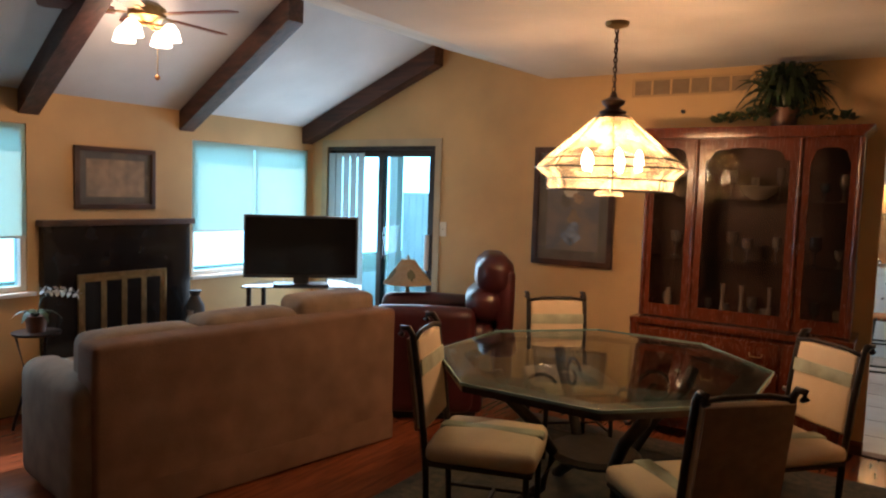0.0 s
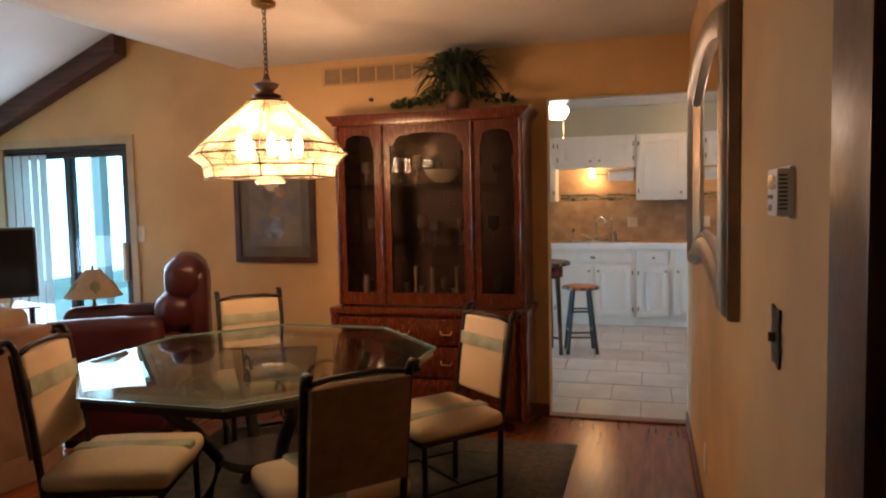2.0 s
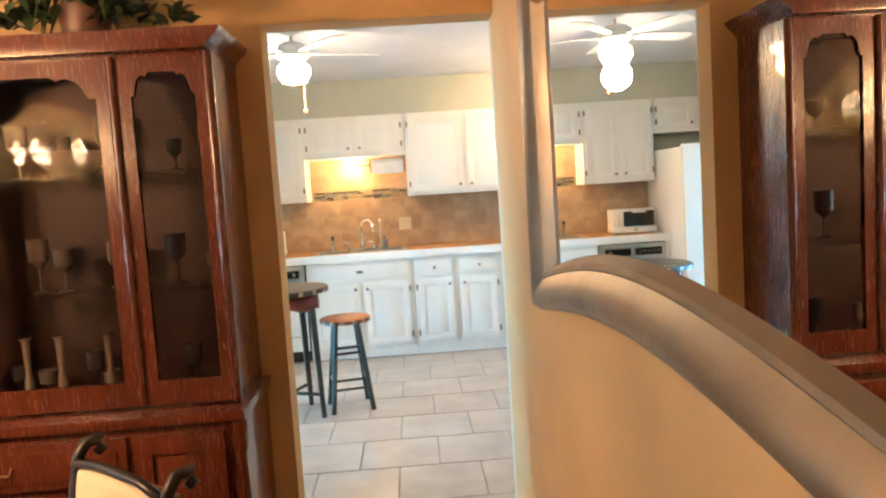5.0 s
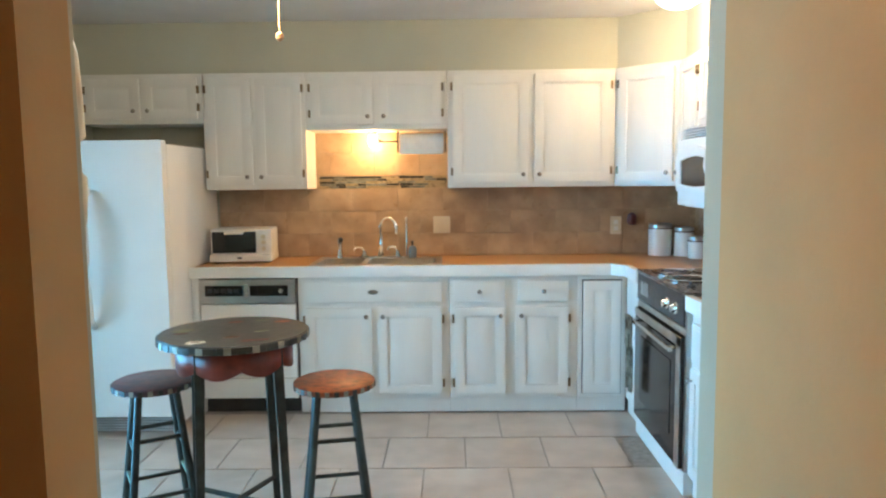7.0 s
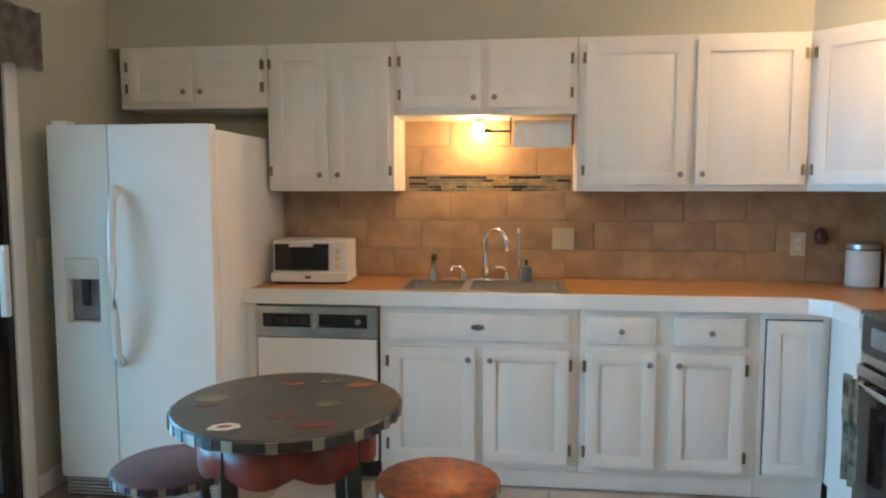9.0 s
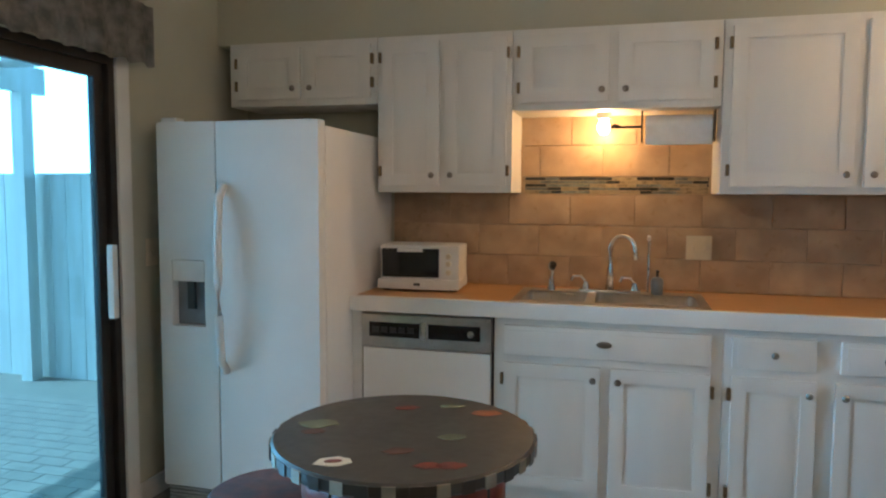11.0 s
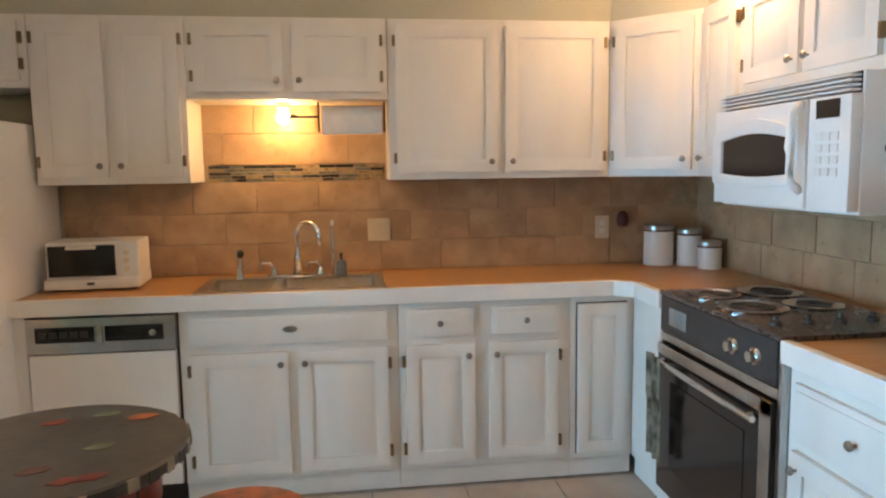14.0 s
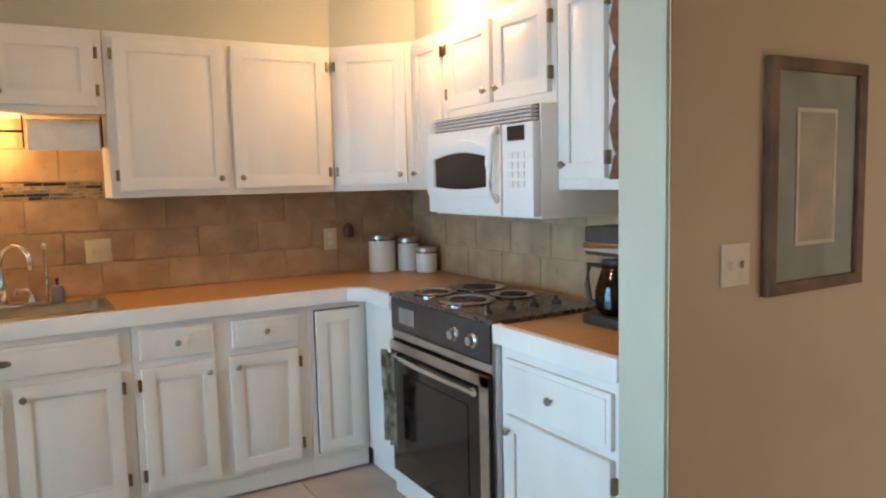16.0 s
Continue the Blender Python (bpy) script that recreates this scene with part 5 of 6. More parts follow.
def build_plant():
    p = thing("houseplant", "leafy green houseplant in a brown pot on the hutch", "plant", pose(-0.86, 4.74, 1.966))
    part("pot", lathe([(0, 0), (0.065, 0), (0.085, 0.10), (0.09, 0.12), (0.08, 0.12), (0.07, 0.10), (0, 0.10)], 20), M_BROWN, p)
    r = random.Random(5)
    bm = bmesh.new()
    for i in range(270):
        a = r.uniform(0, 2 * math.pi)
        L = r.uniform(0.12, 0.36)
        e = r.uniform(0.05, 1.25)
        b0 = Vector((0.03 * math.cos(a), 0.03 * math.sin(a), 0.10 + r.uniform(0, 0.08)))
        t_ = b0 + Vector((L * math.cos(a) * math.cos(e) * 0.95, L * math.sin(a) * math.cos(e) * 0.6, L * math.sin(e)))
        t_.z = min(t_.z, 0.385 - 0.03 * r.random())
        t_.y = min(t_.y, 0.17)
        leaf_bm(bm, b0, t_, r.uniform(0.018, 0.036), r.uniform(0.05, 0.15), r.uniform(-0.5, 0.5))
    part("crown", bm, M_LEAF, p)
    for s, n in ((-1, 30), (1, 20)):
        v = bmesh.new()
        for i in range(n):
            f = i / n
            c = Vector((s * (0.06 + 0.33 * f), -0.10 + 0.03 * math.sin(i), 0.03 + 0.09 * (1 - f) * r.random()))
            for k in range(3):
                a = r.uniform(0, 2 * math.pi)
                leaf_bm(v, c, c + Vector((0.06 * math.cos(a), 0.04 * math.sin(a), r.uniform(0.0, 0.06))), 0.034, 0.012, r.uniform(-0.4, 0.4))
        part("ivy_trail", v, M_LEAF, p)


build_plant()
vent = thing("air_vent", "long tan metal air vent near the ceiling", "vent", pose(-1.87, YD, 2.22))
part("frame", ring_frame(rect(0, 0, 0.80, 0.125), rect(0.012, 0.012, 0.788, 0.113), "y", -0.010, -0.001, 0.002), M_GOLD_WALL, vent)
for i in range(6):
    g = part("grille", boxes((0.02 + i * 0.128, -0.008, 0.014, 0.132 + i * 0.128, -0.001, 0.111)), M_VENT, vent)
    for j in range(7):
        part("slat", boxes((0.024 + i * 0.128, -0.012, 0.020 + j * 0.013, 0.128 + i * 0.128, -0.008, 0.026 + j * 0.013)), M_VENT, g)
solid("wall_hook", lathe([(0.0, 0), (0.014, 0.004), (0.012, 0.03), (0, 0.035)], 12), M_DARK, "small dark hook on the wall under the vent", "hook", "", pose(-1.51, YD, 2.11, 90, 0, 0))


def build_pendant():
    p = thing("pendant_lamp", "lit brass and glass panel pendant lamp over the table", "pendant lamp", pose(-1.48, 3.50, 0))
    n = 8
    ring = lambda r, z, k: (r * math.cos((k + 0.5) * 2 * math.pi / n), r * math.sin((k + 0.5) * 2 * math.pi / n), z)
    tiers = ((0.095, 1.912), (0.335, 1.705), (0.378, 1.66), (0.318, 1.605), (0.312, 1.55))
    part("cap", lathe([(0.098, 1.912), (0.09, 1.922), (0.06, 1.932), (0.07, 1.945), (0.03, 1.965), (0.055, 1.985), (0.06, 2.0), (0.02, 2.02), (0.01, 2.05), (0, 2.05)], 20), M_WALNUT, p)
    for t_ in range(4):
        (ra, za), (rb, zb) = tiers[t_], tiers[t_ + 1]
        for k in range(n):
            q = [Vector(ring(ra, za, k)), Vector(ring(ra, za, k + 1)), Vector(ring(rb, zb, k + 1)), Vector(ring(rb, zb, k))]
            bm = bmesh.new()
            f = bm.faces.new([bm.verts.new(v) for v in q])
            bmesh.ops.solidify(bm, geom=bm.faces[:], thickness=0.003)
            part("glass_panel", bm, M_PANEL, p)
            part("came", rods((q[0], q[3], 0.0035), seg=6), M_BRASS if t_ == 0 else M_DARKMETAL, p)
        for r, z in ((rb, zb),):
            part("band", tube([ring(r, z, k) for k in range(n + 1)], 0.0045, 6), M_DARKMETAL, p)
    part("glass_finial", lathe([(0.02, 1.60), (0.05, 1.56), (0.075, 1.53), (0.07, 1.52), (0, 1.535)], 16), M_PANEL, p)
    part("stem", rods(((0, 0, 1.94), (0, 0, 1.60), 0.009)), M_BRASS, p)
    for i in range(5):
        a = i * 2 * math.pi / 5 + 0.3
        x, y = 0.14 * math.cos(a), 0.14 * math.sin(a)
        b = part("bulb_arm", tube([(0, 0, 1.63), (x * 0.6, y * 0.6, 1.615), (x, y, 1.645)], 0.006), M_BRASS, p)
        part("bulb", lathe([(0.0, 1.645), (0.014, 1.65), (0.024, 1.685), (0.022, 1.72), (0.008, 1.752), (0, 1.758)], 14, (x, y, 0)), M_BULB, b).visible_shadow = False
    ch = bmesh.new()
    z, k = 2.045, 0
    links = []
    while z < ZC - 0.03:
        pts_ = [(0.009 * math.cos(t) * (1 - k % 2), 0.009 * math.cos(t) * (k % 2), z + 0.014 + 0.016 * math.sin(t)) for t in (j * 2 * math.pi / 12 for j in range(13))]
        links.append(tube(pts_, 0.003, 5))
        z += 0.024
        k += 1
    part("chain", merged(*links), M_WALNUT, p)
    part("cord", rods(((0.004, 0.004, 2.04), (0.004, 0.004, ZC), 0.003), seg=6), M_WALNUT, p)
    part("canopy", lathe([(0.06, ZC - 0.001), (0.055, ZC - 0.02), (0.012, ZC - 0.035), (0, ZC - 0.035)], 20), M_BRASS, p)


build_pendant()
TX, TY = -1.37, 3.18


def octagon(r, sy=1.07):
    return [(r * math.cos(radians(22.5 + 45 * k)), sy * r * math.sin(radians(22.5 + 45 * k))) for k in range(8)]


def build_dining_table():
    t = thing("dining_table", "octagonal dining table with a clear glass top and dark rim", "dining table", pose(TX, TY, 0))
    part("rim", ring_frame(octagon(0.765), octagon(0.64), "z", 0.705, 0.735, 0.006), mat("dark_bronze_rim", (0.045, 0.030, 0.024), 0.35, 0.3, 10, 0.25), t, "dark bronze table rim")
    part("glass_top", prism(octagon(0.775), "z", 0.736, 0.748, 0.003), M_TABLEGLASS, t, "bevelled glass top")
    part("glass_edge", ring_frame(octagon(0.777), octagon(0.768), "z", 0.7362, 0.7485), mat("glass_edge", (0.16, 0.26, 0.24), 0.08, 0, 9, 0.1), t)
    for k in range(4):
        a = radians(45 + 90 * k)
        c_, s_ = math.cos(a), math.sin(a)
        part("leg", tube([(0.50 * c_, 0.50 * s_, 0.706), (0.46 * c_, 0.46 * s_, 0.60), (0.30 * c_, 0.30 * s_, 0.45), (0.20 * c_, 0.20 * s_, 0.30), (0.26 * c_, 0.26 * s_, 0.15), (0.42 * c_, 0.42 * s_, 0.04), (0.46 * c_, 0.46 * s_, 0.013)], 0.028, 10), M_DARKMETAL, t)
        part("scroll", tube([((0.30 + 0.10 * f * math.cos(f * 9)) * c_, (0.30 + 0.10 * f * math.cos(f * 9)) * s_, 0.60 + 0.10 * f * math.sin(f * 9)) for f in (i / 24 for i in range(4, 25))], 0.009, 6), M_DARKMETAL, t)
    part("hub", lathe([(0.20, 0.28), (0.22, 0.30), (0.20, 0.32), (0, 0.32)], 24), M_DARKMETAL, t)


build_dining_table()


def build_dining_chair():
    c_ = thing("dining_chair", "dark iron dining chair with cream and teal upholstery", "chair", pose(0, 0, 0), "chairs round the table")
    seat = part("seat", soft_box(-0.225, -0.22, 0.425, 0.225, 0.23, 0.505, 0.03, 0.012), M_SEAT, c_)
    part("seat_stripe", soft_box(-0.10, -0.222, 0.426, -0.02, 0.232, 0.5155, 0.012, 0.002), M_TEAL, seat, "teal stripe woven into the seat")
    part("seat_frame", boxes((-0.215, -0.21, 0.405, 0.215, 0.22, 0.424), bevel=0.004), M_DARKMETAL, c_)
    bk = part("backrest", soft_box(-0.17, -0.265, 0.55, 0.17, -0.222, 0.955, 0.015, 0.006), M_SEAT, c_)
    part("back_stripe", boxes((-0.171, -0.2195, 0.79, 0.171, -0.2145, 0.86), bevel=0.002), M_TEAL, bk, "teal stripe woven into the backrest")
    part("back_panel", boxes((-0.172, -0.2745, 0.545, 0.172, -0.262, 0.957), bevel=0.004), M_CHAIRBACK, bk, "brown cloth on the rear of the backrest")
    bk.matrix_local = pose(0, -0.23, 0.5, 7, 0, 0) @ pose(0, 0.23, -0.5)
    for s in (-1, 1):
        part("back_post", tube([(s * 0.185, -0.21, 0.0), (s * 0.185, -0.225, 0.42), (s * 0.185, -0.255, 0.70), (s * 0.185, -0.295, 0.97), (s * 0.185, -0.315, 1.0), (s * 0.185, -0.345, 1.0), (s * 0.185, -0.35, 0.975), (s * 0.185, -0.335, 0.965)], [0.014, 0.014, 0.014, 0.014, 0.015, 0.015, 0.014, 0.011], 10), M_DARKMETAL, c_)
        part("front_leg", rods(((s * 0.195, 0.195, 0.41), (s * 0.20, 0.20, 0.0), 0.014, 0.012)), M_DARKMETAL, c_)
        part("side_rail", rods(((s * 0.185, -0.213, 0.16), (s * 0.198, 0.198, 0.16), 0.009)), M_DARKMETAL, c_)
    part("top_rail", tube([(-0.185, -0.285, 0.955), (-0.09, -0.29, 0.972), (0.09, -0.29, 0.972), (0.185, -0.285, 0.955)], 0.011), M_DARKMETAL, c_)
    part("stretcher", rods(((-0.19, 0.0, 0.16), (0.19, 0.0, 0.16), 0.009)), M_DARKMETAL, c_)
    return c_


chair = build_dining_chair()
LOW = Matrix.Diagonal((1, 1, 0.94, 1))
chair.matrix_world = pose(-1.64, 2.62, 0.012, 0, 0, -72) @ LOW
for x, y, rz in ((-0.82, 2.68, 47), (-0.65, 3.50, 139), (-1.83, 3.94, -138)):
    copy_thing(chair, pose(x, y, 0.012, 0, 0, rz) @ LOW)


def build_rug():
    r = thing("area_rug", "dark green and brown area rug under the dining table", "rug", pose(0, 0, 0))
    part("field", boxes((-2.30, 1.70, 0.001, -0.10, 4.42, 0.011), bevel=0.003), M_RUG, r)
    part("border", ring_frame([(-2.24, 1.76), (-0.16, 1.76), (-0.16, 4.36), (-2.24, 4.36)], [(-2.05, 1.95), (-0.35, 1.95), (-0.35, 4.17), (-2.05, 4.17)], "z", 0.0105, 0.0122), mat("rug_border", (0.10, 0.075, 0.05), 0.95, 0, 26, 0.45, 0.8, 220, (0.022, 0.03, 0.022)), r)


build_rug()


# wall mirror with an arched silver frame
def wavy(y0, y1, z0, z1, lift, n=24):
    lo = [(y0 + (y1 - y0) * i / n, z0 + lift * math.sin(math.pi * i / n)) for i in range(n + 1)]
    hi = [(y1 - (y1 - y0) * i / n, z1 + lift * 1.2 * math.sin(math.pi * i / n)) for i in range(n + 1)]
    return lo + hi


def build_mirror():
    m = thing("wall_mirror", "large wall mirror in a curved antique silver frame", "mirror", pose(0, 0, 0))
    o, inner = wavy(2.44, 4.09, 1.08, 1.95, 0.085), wavy(2.57, 3.97, 1.205, 1.83, 0.085)
    # share of the way from the outer to the inner edge, and height off the wall
    section = ((0.0, 0.002), (0.0, 0.022), (0.03, 0.032), (0.08, 0.034), (0.12, 0.044), (0.24, 0.055), (0.40, 0.056), (0.58, 0.046), (0.76, 0.034), (0.80, 0.037), (0.88, 0.035), (0.93, 0.026), (1.0, 0.016))
    bm = bmesh.new()
    rings = [[bm.verts.new((XR - d, a[0] + (b[0] - a[0]) * f, a[1] + (b[1] - a[1]) * f)) for a, b in zip(o, inner)] for f, d in section]
    n = len(o)
    for u, v in zip(rings, rings[1:]):
        for k in range(n):
            bm.faces.new((u[k], u[(k + 1) % n], v[(k + 1) % n], v[k]))
    bmesh.ops.recalc_face_normals(bm, faces=bm.faces[:])
    part("frame", bm, M_SILVER, m, "curved antique silver moulding")
    part("mirror_glass", prism(inner, "x", XR - 0.018, XR - 0.008), M_MIRROR, m, "clear mirror glass")
    part("backing", prism(wavy(2.46, 4.07, 1.10, 1.93, 0.085), "x", XR - 0.007, XR - 0.0005), M_DARK, m)


build_mirror()


def build_thermostat():
    t = thing("thermostat", "white wall thermostat with a dark display", "thermostat", pose(XR, 1.815, 1.388, 0, 0, -90) @ Matrix.Diagonal((0.8, 0.8, 0.75, 1)))
    # local x runs toward the camera, -y away from the wall
    part("back_plate", boxes((-0.005, -0.010, -0.005, 0.125, 0.0, 0.115), bevel=0.003), M_WHITEP, t)
    part("body", boxes((0, -0.034, 0, 0.12, -0.010, 0.11), bevel=0.006), M_WHITEP, t)
    part("display", boxes((0.018, -0.036, 0.062, 0.072, -0.034, 0.096)), mat("lcd_grey", (0.06, 0.07, 0.06), 0.2), t)
    for i in range(3):
        part("button", boxes((0.016 + i * 0.022, -0.037, 0.040, 0.03 + i * 0.022, -0.034, 0.050), bevel=0.001), mat("button_grey", (0.35, 0.33, 0.30), 0.5), t)
    for i in range(2):
        part("button", boxes((0.018 + i * 0.026, -0.037, 0.012, 0.034 + i * 0.026, -0.034, 0.026), bevel=0.001), M_IVORY, t)
        part("side_button", boxes((0.085, -0.037, 0.062 + i * 0.018, 0.105, -0.034, 0.074 + i * 0.018), bevel=0.001), M_IVORY, t)
    for i in range(9):
        part("vent_slot", boxes((0.1185, -0.030, 0.016 + i * 0.0095, 0.1206, -0.013, 0.020 + i * 0.0095)), M_DARK, t)
    p = thing("switch_plate", "dark bronze ornamental switch plate with wavy edges", "switch plate", pose(XR, 1.855, 1.155, 0, 0, -90) @ Matrix.Diagonal((1.2, 1, 0.82, 1)))
    out = []
    for k in range(40):
        a = k * 2 * math.pi / 40
        u, v = math.cos(a), math.sin(a)
        q = 1 / max(abs(u) / 0.034, abs(v) / 0.066)
        out.append((u * q * (1 + 0.07 * math.sin(7 * a)), v * q * (1 + 0.05 * math.cos(6 * a))))
    part("plate", prism(out, "y", -0.006, -0.001, 0.001), M_DARKMETAL, p)
    part("toggle", boxes((-0.004, -0.018, -0.012, 0.004, -0.005, 0.010), bevel=0.002), M_BROWN, p)
    for z in (-0.04, 0.04):
        part("screw", lathe([(0.004, 0), (0.003, 0.002), (0, 0.002)], 8), M_BRASS, p).matrix_local = pose(0, -0.006, z, 90, 0, 0)


build_thermostat()
build_plate("wall_outlet", "ivory outlet low on the dining room wall", "outlet", pose(XR, 3.55, 0.30, 0, 0, -90), 0.075, 0.12, "socket")
setting("trim", boxes((XR - 0.03, 1.18, 0, XR, 1.34, 2.1), bevel=0.006), M_WALNUT, "dark wooden door casing", "trim")
d1 = setting("door_1", boxes((XR - 0.012, 0.35, 0.005, XR - 0.001, 1.178, 2.07), bevel=0.003), M_WALNUT, "dark wooden closet door", "door")


# ---- living room ----
def build_sofa():
    s = thing("sofa", "brown fabric sofa seen from behind", "sofa", pose(-3.05, 1.69, 0, 0, 0, 80))
    L, D = 1.76, 0.80
    bm = soft_box(0.0, 0.0, 0.05, L, 0.20, 0.805, 0.028, 0.006)
    part("back", bm, M_SOFA, s)
    part("base", soft_box(0.05, 0.18, 0.06, L - 0.05, D - 0.03, 0.32, 0.03), M_SOFA, s)
    part("skirt", boxes((0.01, -0.004, 0.01, L - 0.01, 0.012, 0.16), bevel=0.003), M_SOFA, s)
    # near arm lighter than the far one: light on it is in the colour
    for x in (-0.06, L - 0.16):
        part("arm", soft_box(x, 0.03, 0.03, x + 0.20, D, 0.63, 0.075, 0.01), M_SOFALIT if x < 0 else M_SOFA, s)
    for k in range(2):
        x = 0.16 + k * (L - 0.32) / 2
        part("seat_cushion", soft_box(x + 0.005, 0.22, 0.32, x + (L - 0.32) / 2 - 0.005, D + 0.02, 0.46, 0.045, 0.02), M_SOFA, s)
    for k, (x, z) in enumerate(((0.04, 0.815), (0.60, 0.845), (1.16, 0.895))):
        c_ = part("back_cushion", soft_box(x, 0.13, 0.45, x + 0.55, 0.37, z, 0.05, 0.012), M_SOFALIT, s)
    for x in (0.08, L - 0.08):
        for y in (0.08, D - 0.08):
            part("foot", rods(((x, y, 0), (x, y, 0.06), 0.022, 0.03)), M_WALNUT, s)


build_sofa()


def build_recliner():
    r = thing("recliner", "oxblood leather recliner armchair", "recliner", pose(-2.93, 4.12, 0, 0, 0, 122))
    # front faces +y in its own frame
    part("base", soft_box(-0.33, -0.34, 0.06, 0.33, 0.34, 0.30, 0.03), M_RECL, r)
    part("seat_cushion", soft_box(-0.24, -0.25, 0.30, 0.24, 0.37, 0.56, 0.05, 0.02), M_RECL, r)
    for s in (-1, 1):
        part("arm", soft_box(s * 0.30 - 0.08, -0.28, 0.06, s * 0.30 + 0.08, 0.40, 0.76, 0.07, 0.01), M_RECL, r)
    for k, (z0, z1, yy) in enumerate(((0.42, 0.66, -0.30), (0.64, 0.88, -0.36), (0.84, 1.10, -0.42))):
        part("back_cushion", soft_box(-0.27, yy - 0.10, z0, 0.27, yy + 0.13, z1, 0.085, 0.02), M_RECL, r)
    part("back_shell", soft_box(-0.26, -0.54, 0.25, 0.26, -0.42, 1.02, 0.05), M_RECL, r).matrix_local = pose(0, 0, 0, 0, 0, 0)
    part("footrest", soft_box(-0.23, 0.34, 0.12, 0.23, 0.40, 0.42, 0.025), M_RECL, r)
    for x in (-0.25, 0.25):
        part("foot", boxes((x - 0.03, -0.3, 0, x + 0.03, 0.3, 0.065)), M_DARK, r)


build_recliner()


def build_tv():
    s = thing("tv_stand", "glass and dark metal corner television stand", "tv stand", pose(-4.28, 4.18, 0, 0, 0, 45))
    for z in (0.16, 0.42, 0.72):
        part("shelf", prism([(-0.46, -0.16), (0.46, -0.16), (0.34, 0.24), (-0.34, 0.24)], "z", z, z + 0.012, 0.002), mat("smoked_glass", (0.10, 0.13, 0.13), 0.05, 0, 5, 0.05), s)
    for x, y in ((-0.40, -0.12), (0.40, -0.12), (-0.30, 0.20), (0.30, 0.20)):
        part("leg", rods(((x, y, 0), (x, y, 0.72), 0.02)), M_DARKMETAL, s)
    solid("media_player", boxes((-0.2, -0.1, 0, 0.2, 0.14, 0.06), bevel=0.004), M_STEEL, "silver media player on the television stand", "media player", "", pose(-4.28, 4.18, 0.432, 0, 0, 45))
    solid("cable_box", boxes((-0.18, -0.1, 0, 0.18, 0.14, 0.09), bevel=0.004), M_DARK, "dark cable box on the lower shelf", "cable box", "", pose(-4.28, 4.18, 0.172, 0, 0, 45))
    t = thing("television", "black flat-screen television on the corner stand", "television", pose(-4.25, 4.15, 0.732, 0, 0, 45))
    part("bezel", boxes((-0.45, -0.02, 0.06, 0.45, 0.03, 0.56), bevel=0.006), M_DARK, t)
    part("screen", boxes((-0.43, -0.0225, 0.085, 0.43, -0.0205, 0.54)), M_SCREEN, t)
    part("neck", boxes((-0.06, -0.0, 0.012, 0.06, 0.03, 0.08)), M_DARK, t)
    part("stand_base", boxes((-0.22, -0.10, 0.0, 0.22, 0.10, 0.014), bevel=0.004), M_DARK, t)


build_tv()


def build_lamp():
    e = thing("end_table", "small dark wooden end table beside the recliner", "end table", pose(-3.30, 4.34, 0))
    part("top", boxes((-0.2, -0.2, 0.50, 0.2, 0.2, 0.525), bevel=0.005), M_WALNUT, e)
    for x in (-0.17, 0.17):
        for y in (-0.17, 0.17):
            part("leg", rods(((x, y, 0), (x, y, 0.50), 0.018)), M_WALNUT, e)
    l = thing("table_lamp", "table lamp with a cream shade and leaf motifs", "lamp", pose(-3.30, 4.30, 0.525))
    part("base", lathe([(0.07, 0), (0.065, 0.015), (0.02, 0.03), (0.03, 0.12), (0.04, 0.18), (0.012, 0.26), (0.008, 0.34), (0, 0.34)], 18), M_BRASS, l)
    part("shade", lathe([(0.185, 0.30), (0.05, 0.48), (0.045, 0.48), (0.18, 0.30)], 28), M_SHADE, l, "cream cone shade")
    for k in range(5):
        a = k * 2 * math.pi / 5 + 0.5
        b = part("leaf_motif", prism([(0.03 * math.cos(i * 2 * math.pi / 12), 0.045 * (1 + 0.3 * math.sin(3 * i)) * math.sin(i * 2 * math.pi / 12)) for i in range(12)], "y", -0.002, 0.0), M_OLIVE, l)
        b.matrix_local = pose(0.131 * math.cos(a), 0.131 * math.sin(a), 0.375, 0, 0, math.degrees(a) + 90) @ pose(0, 0, 0, -37, 0, 0)
    part("finial", lathe([(0.01, 0.48), (0.012, 0.50), (0, 0.515)], 10), M_BRASS, l)


build_lamp()


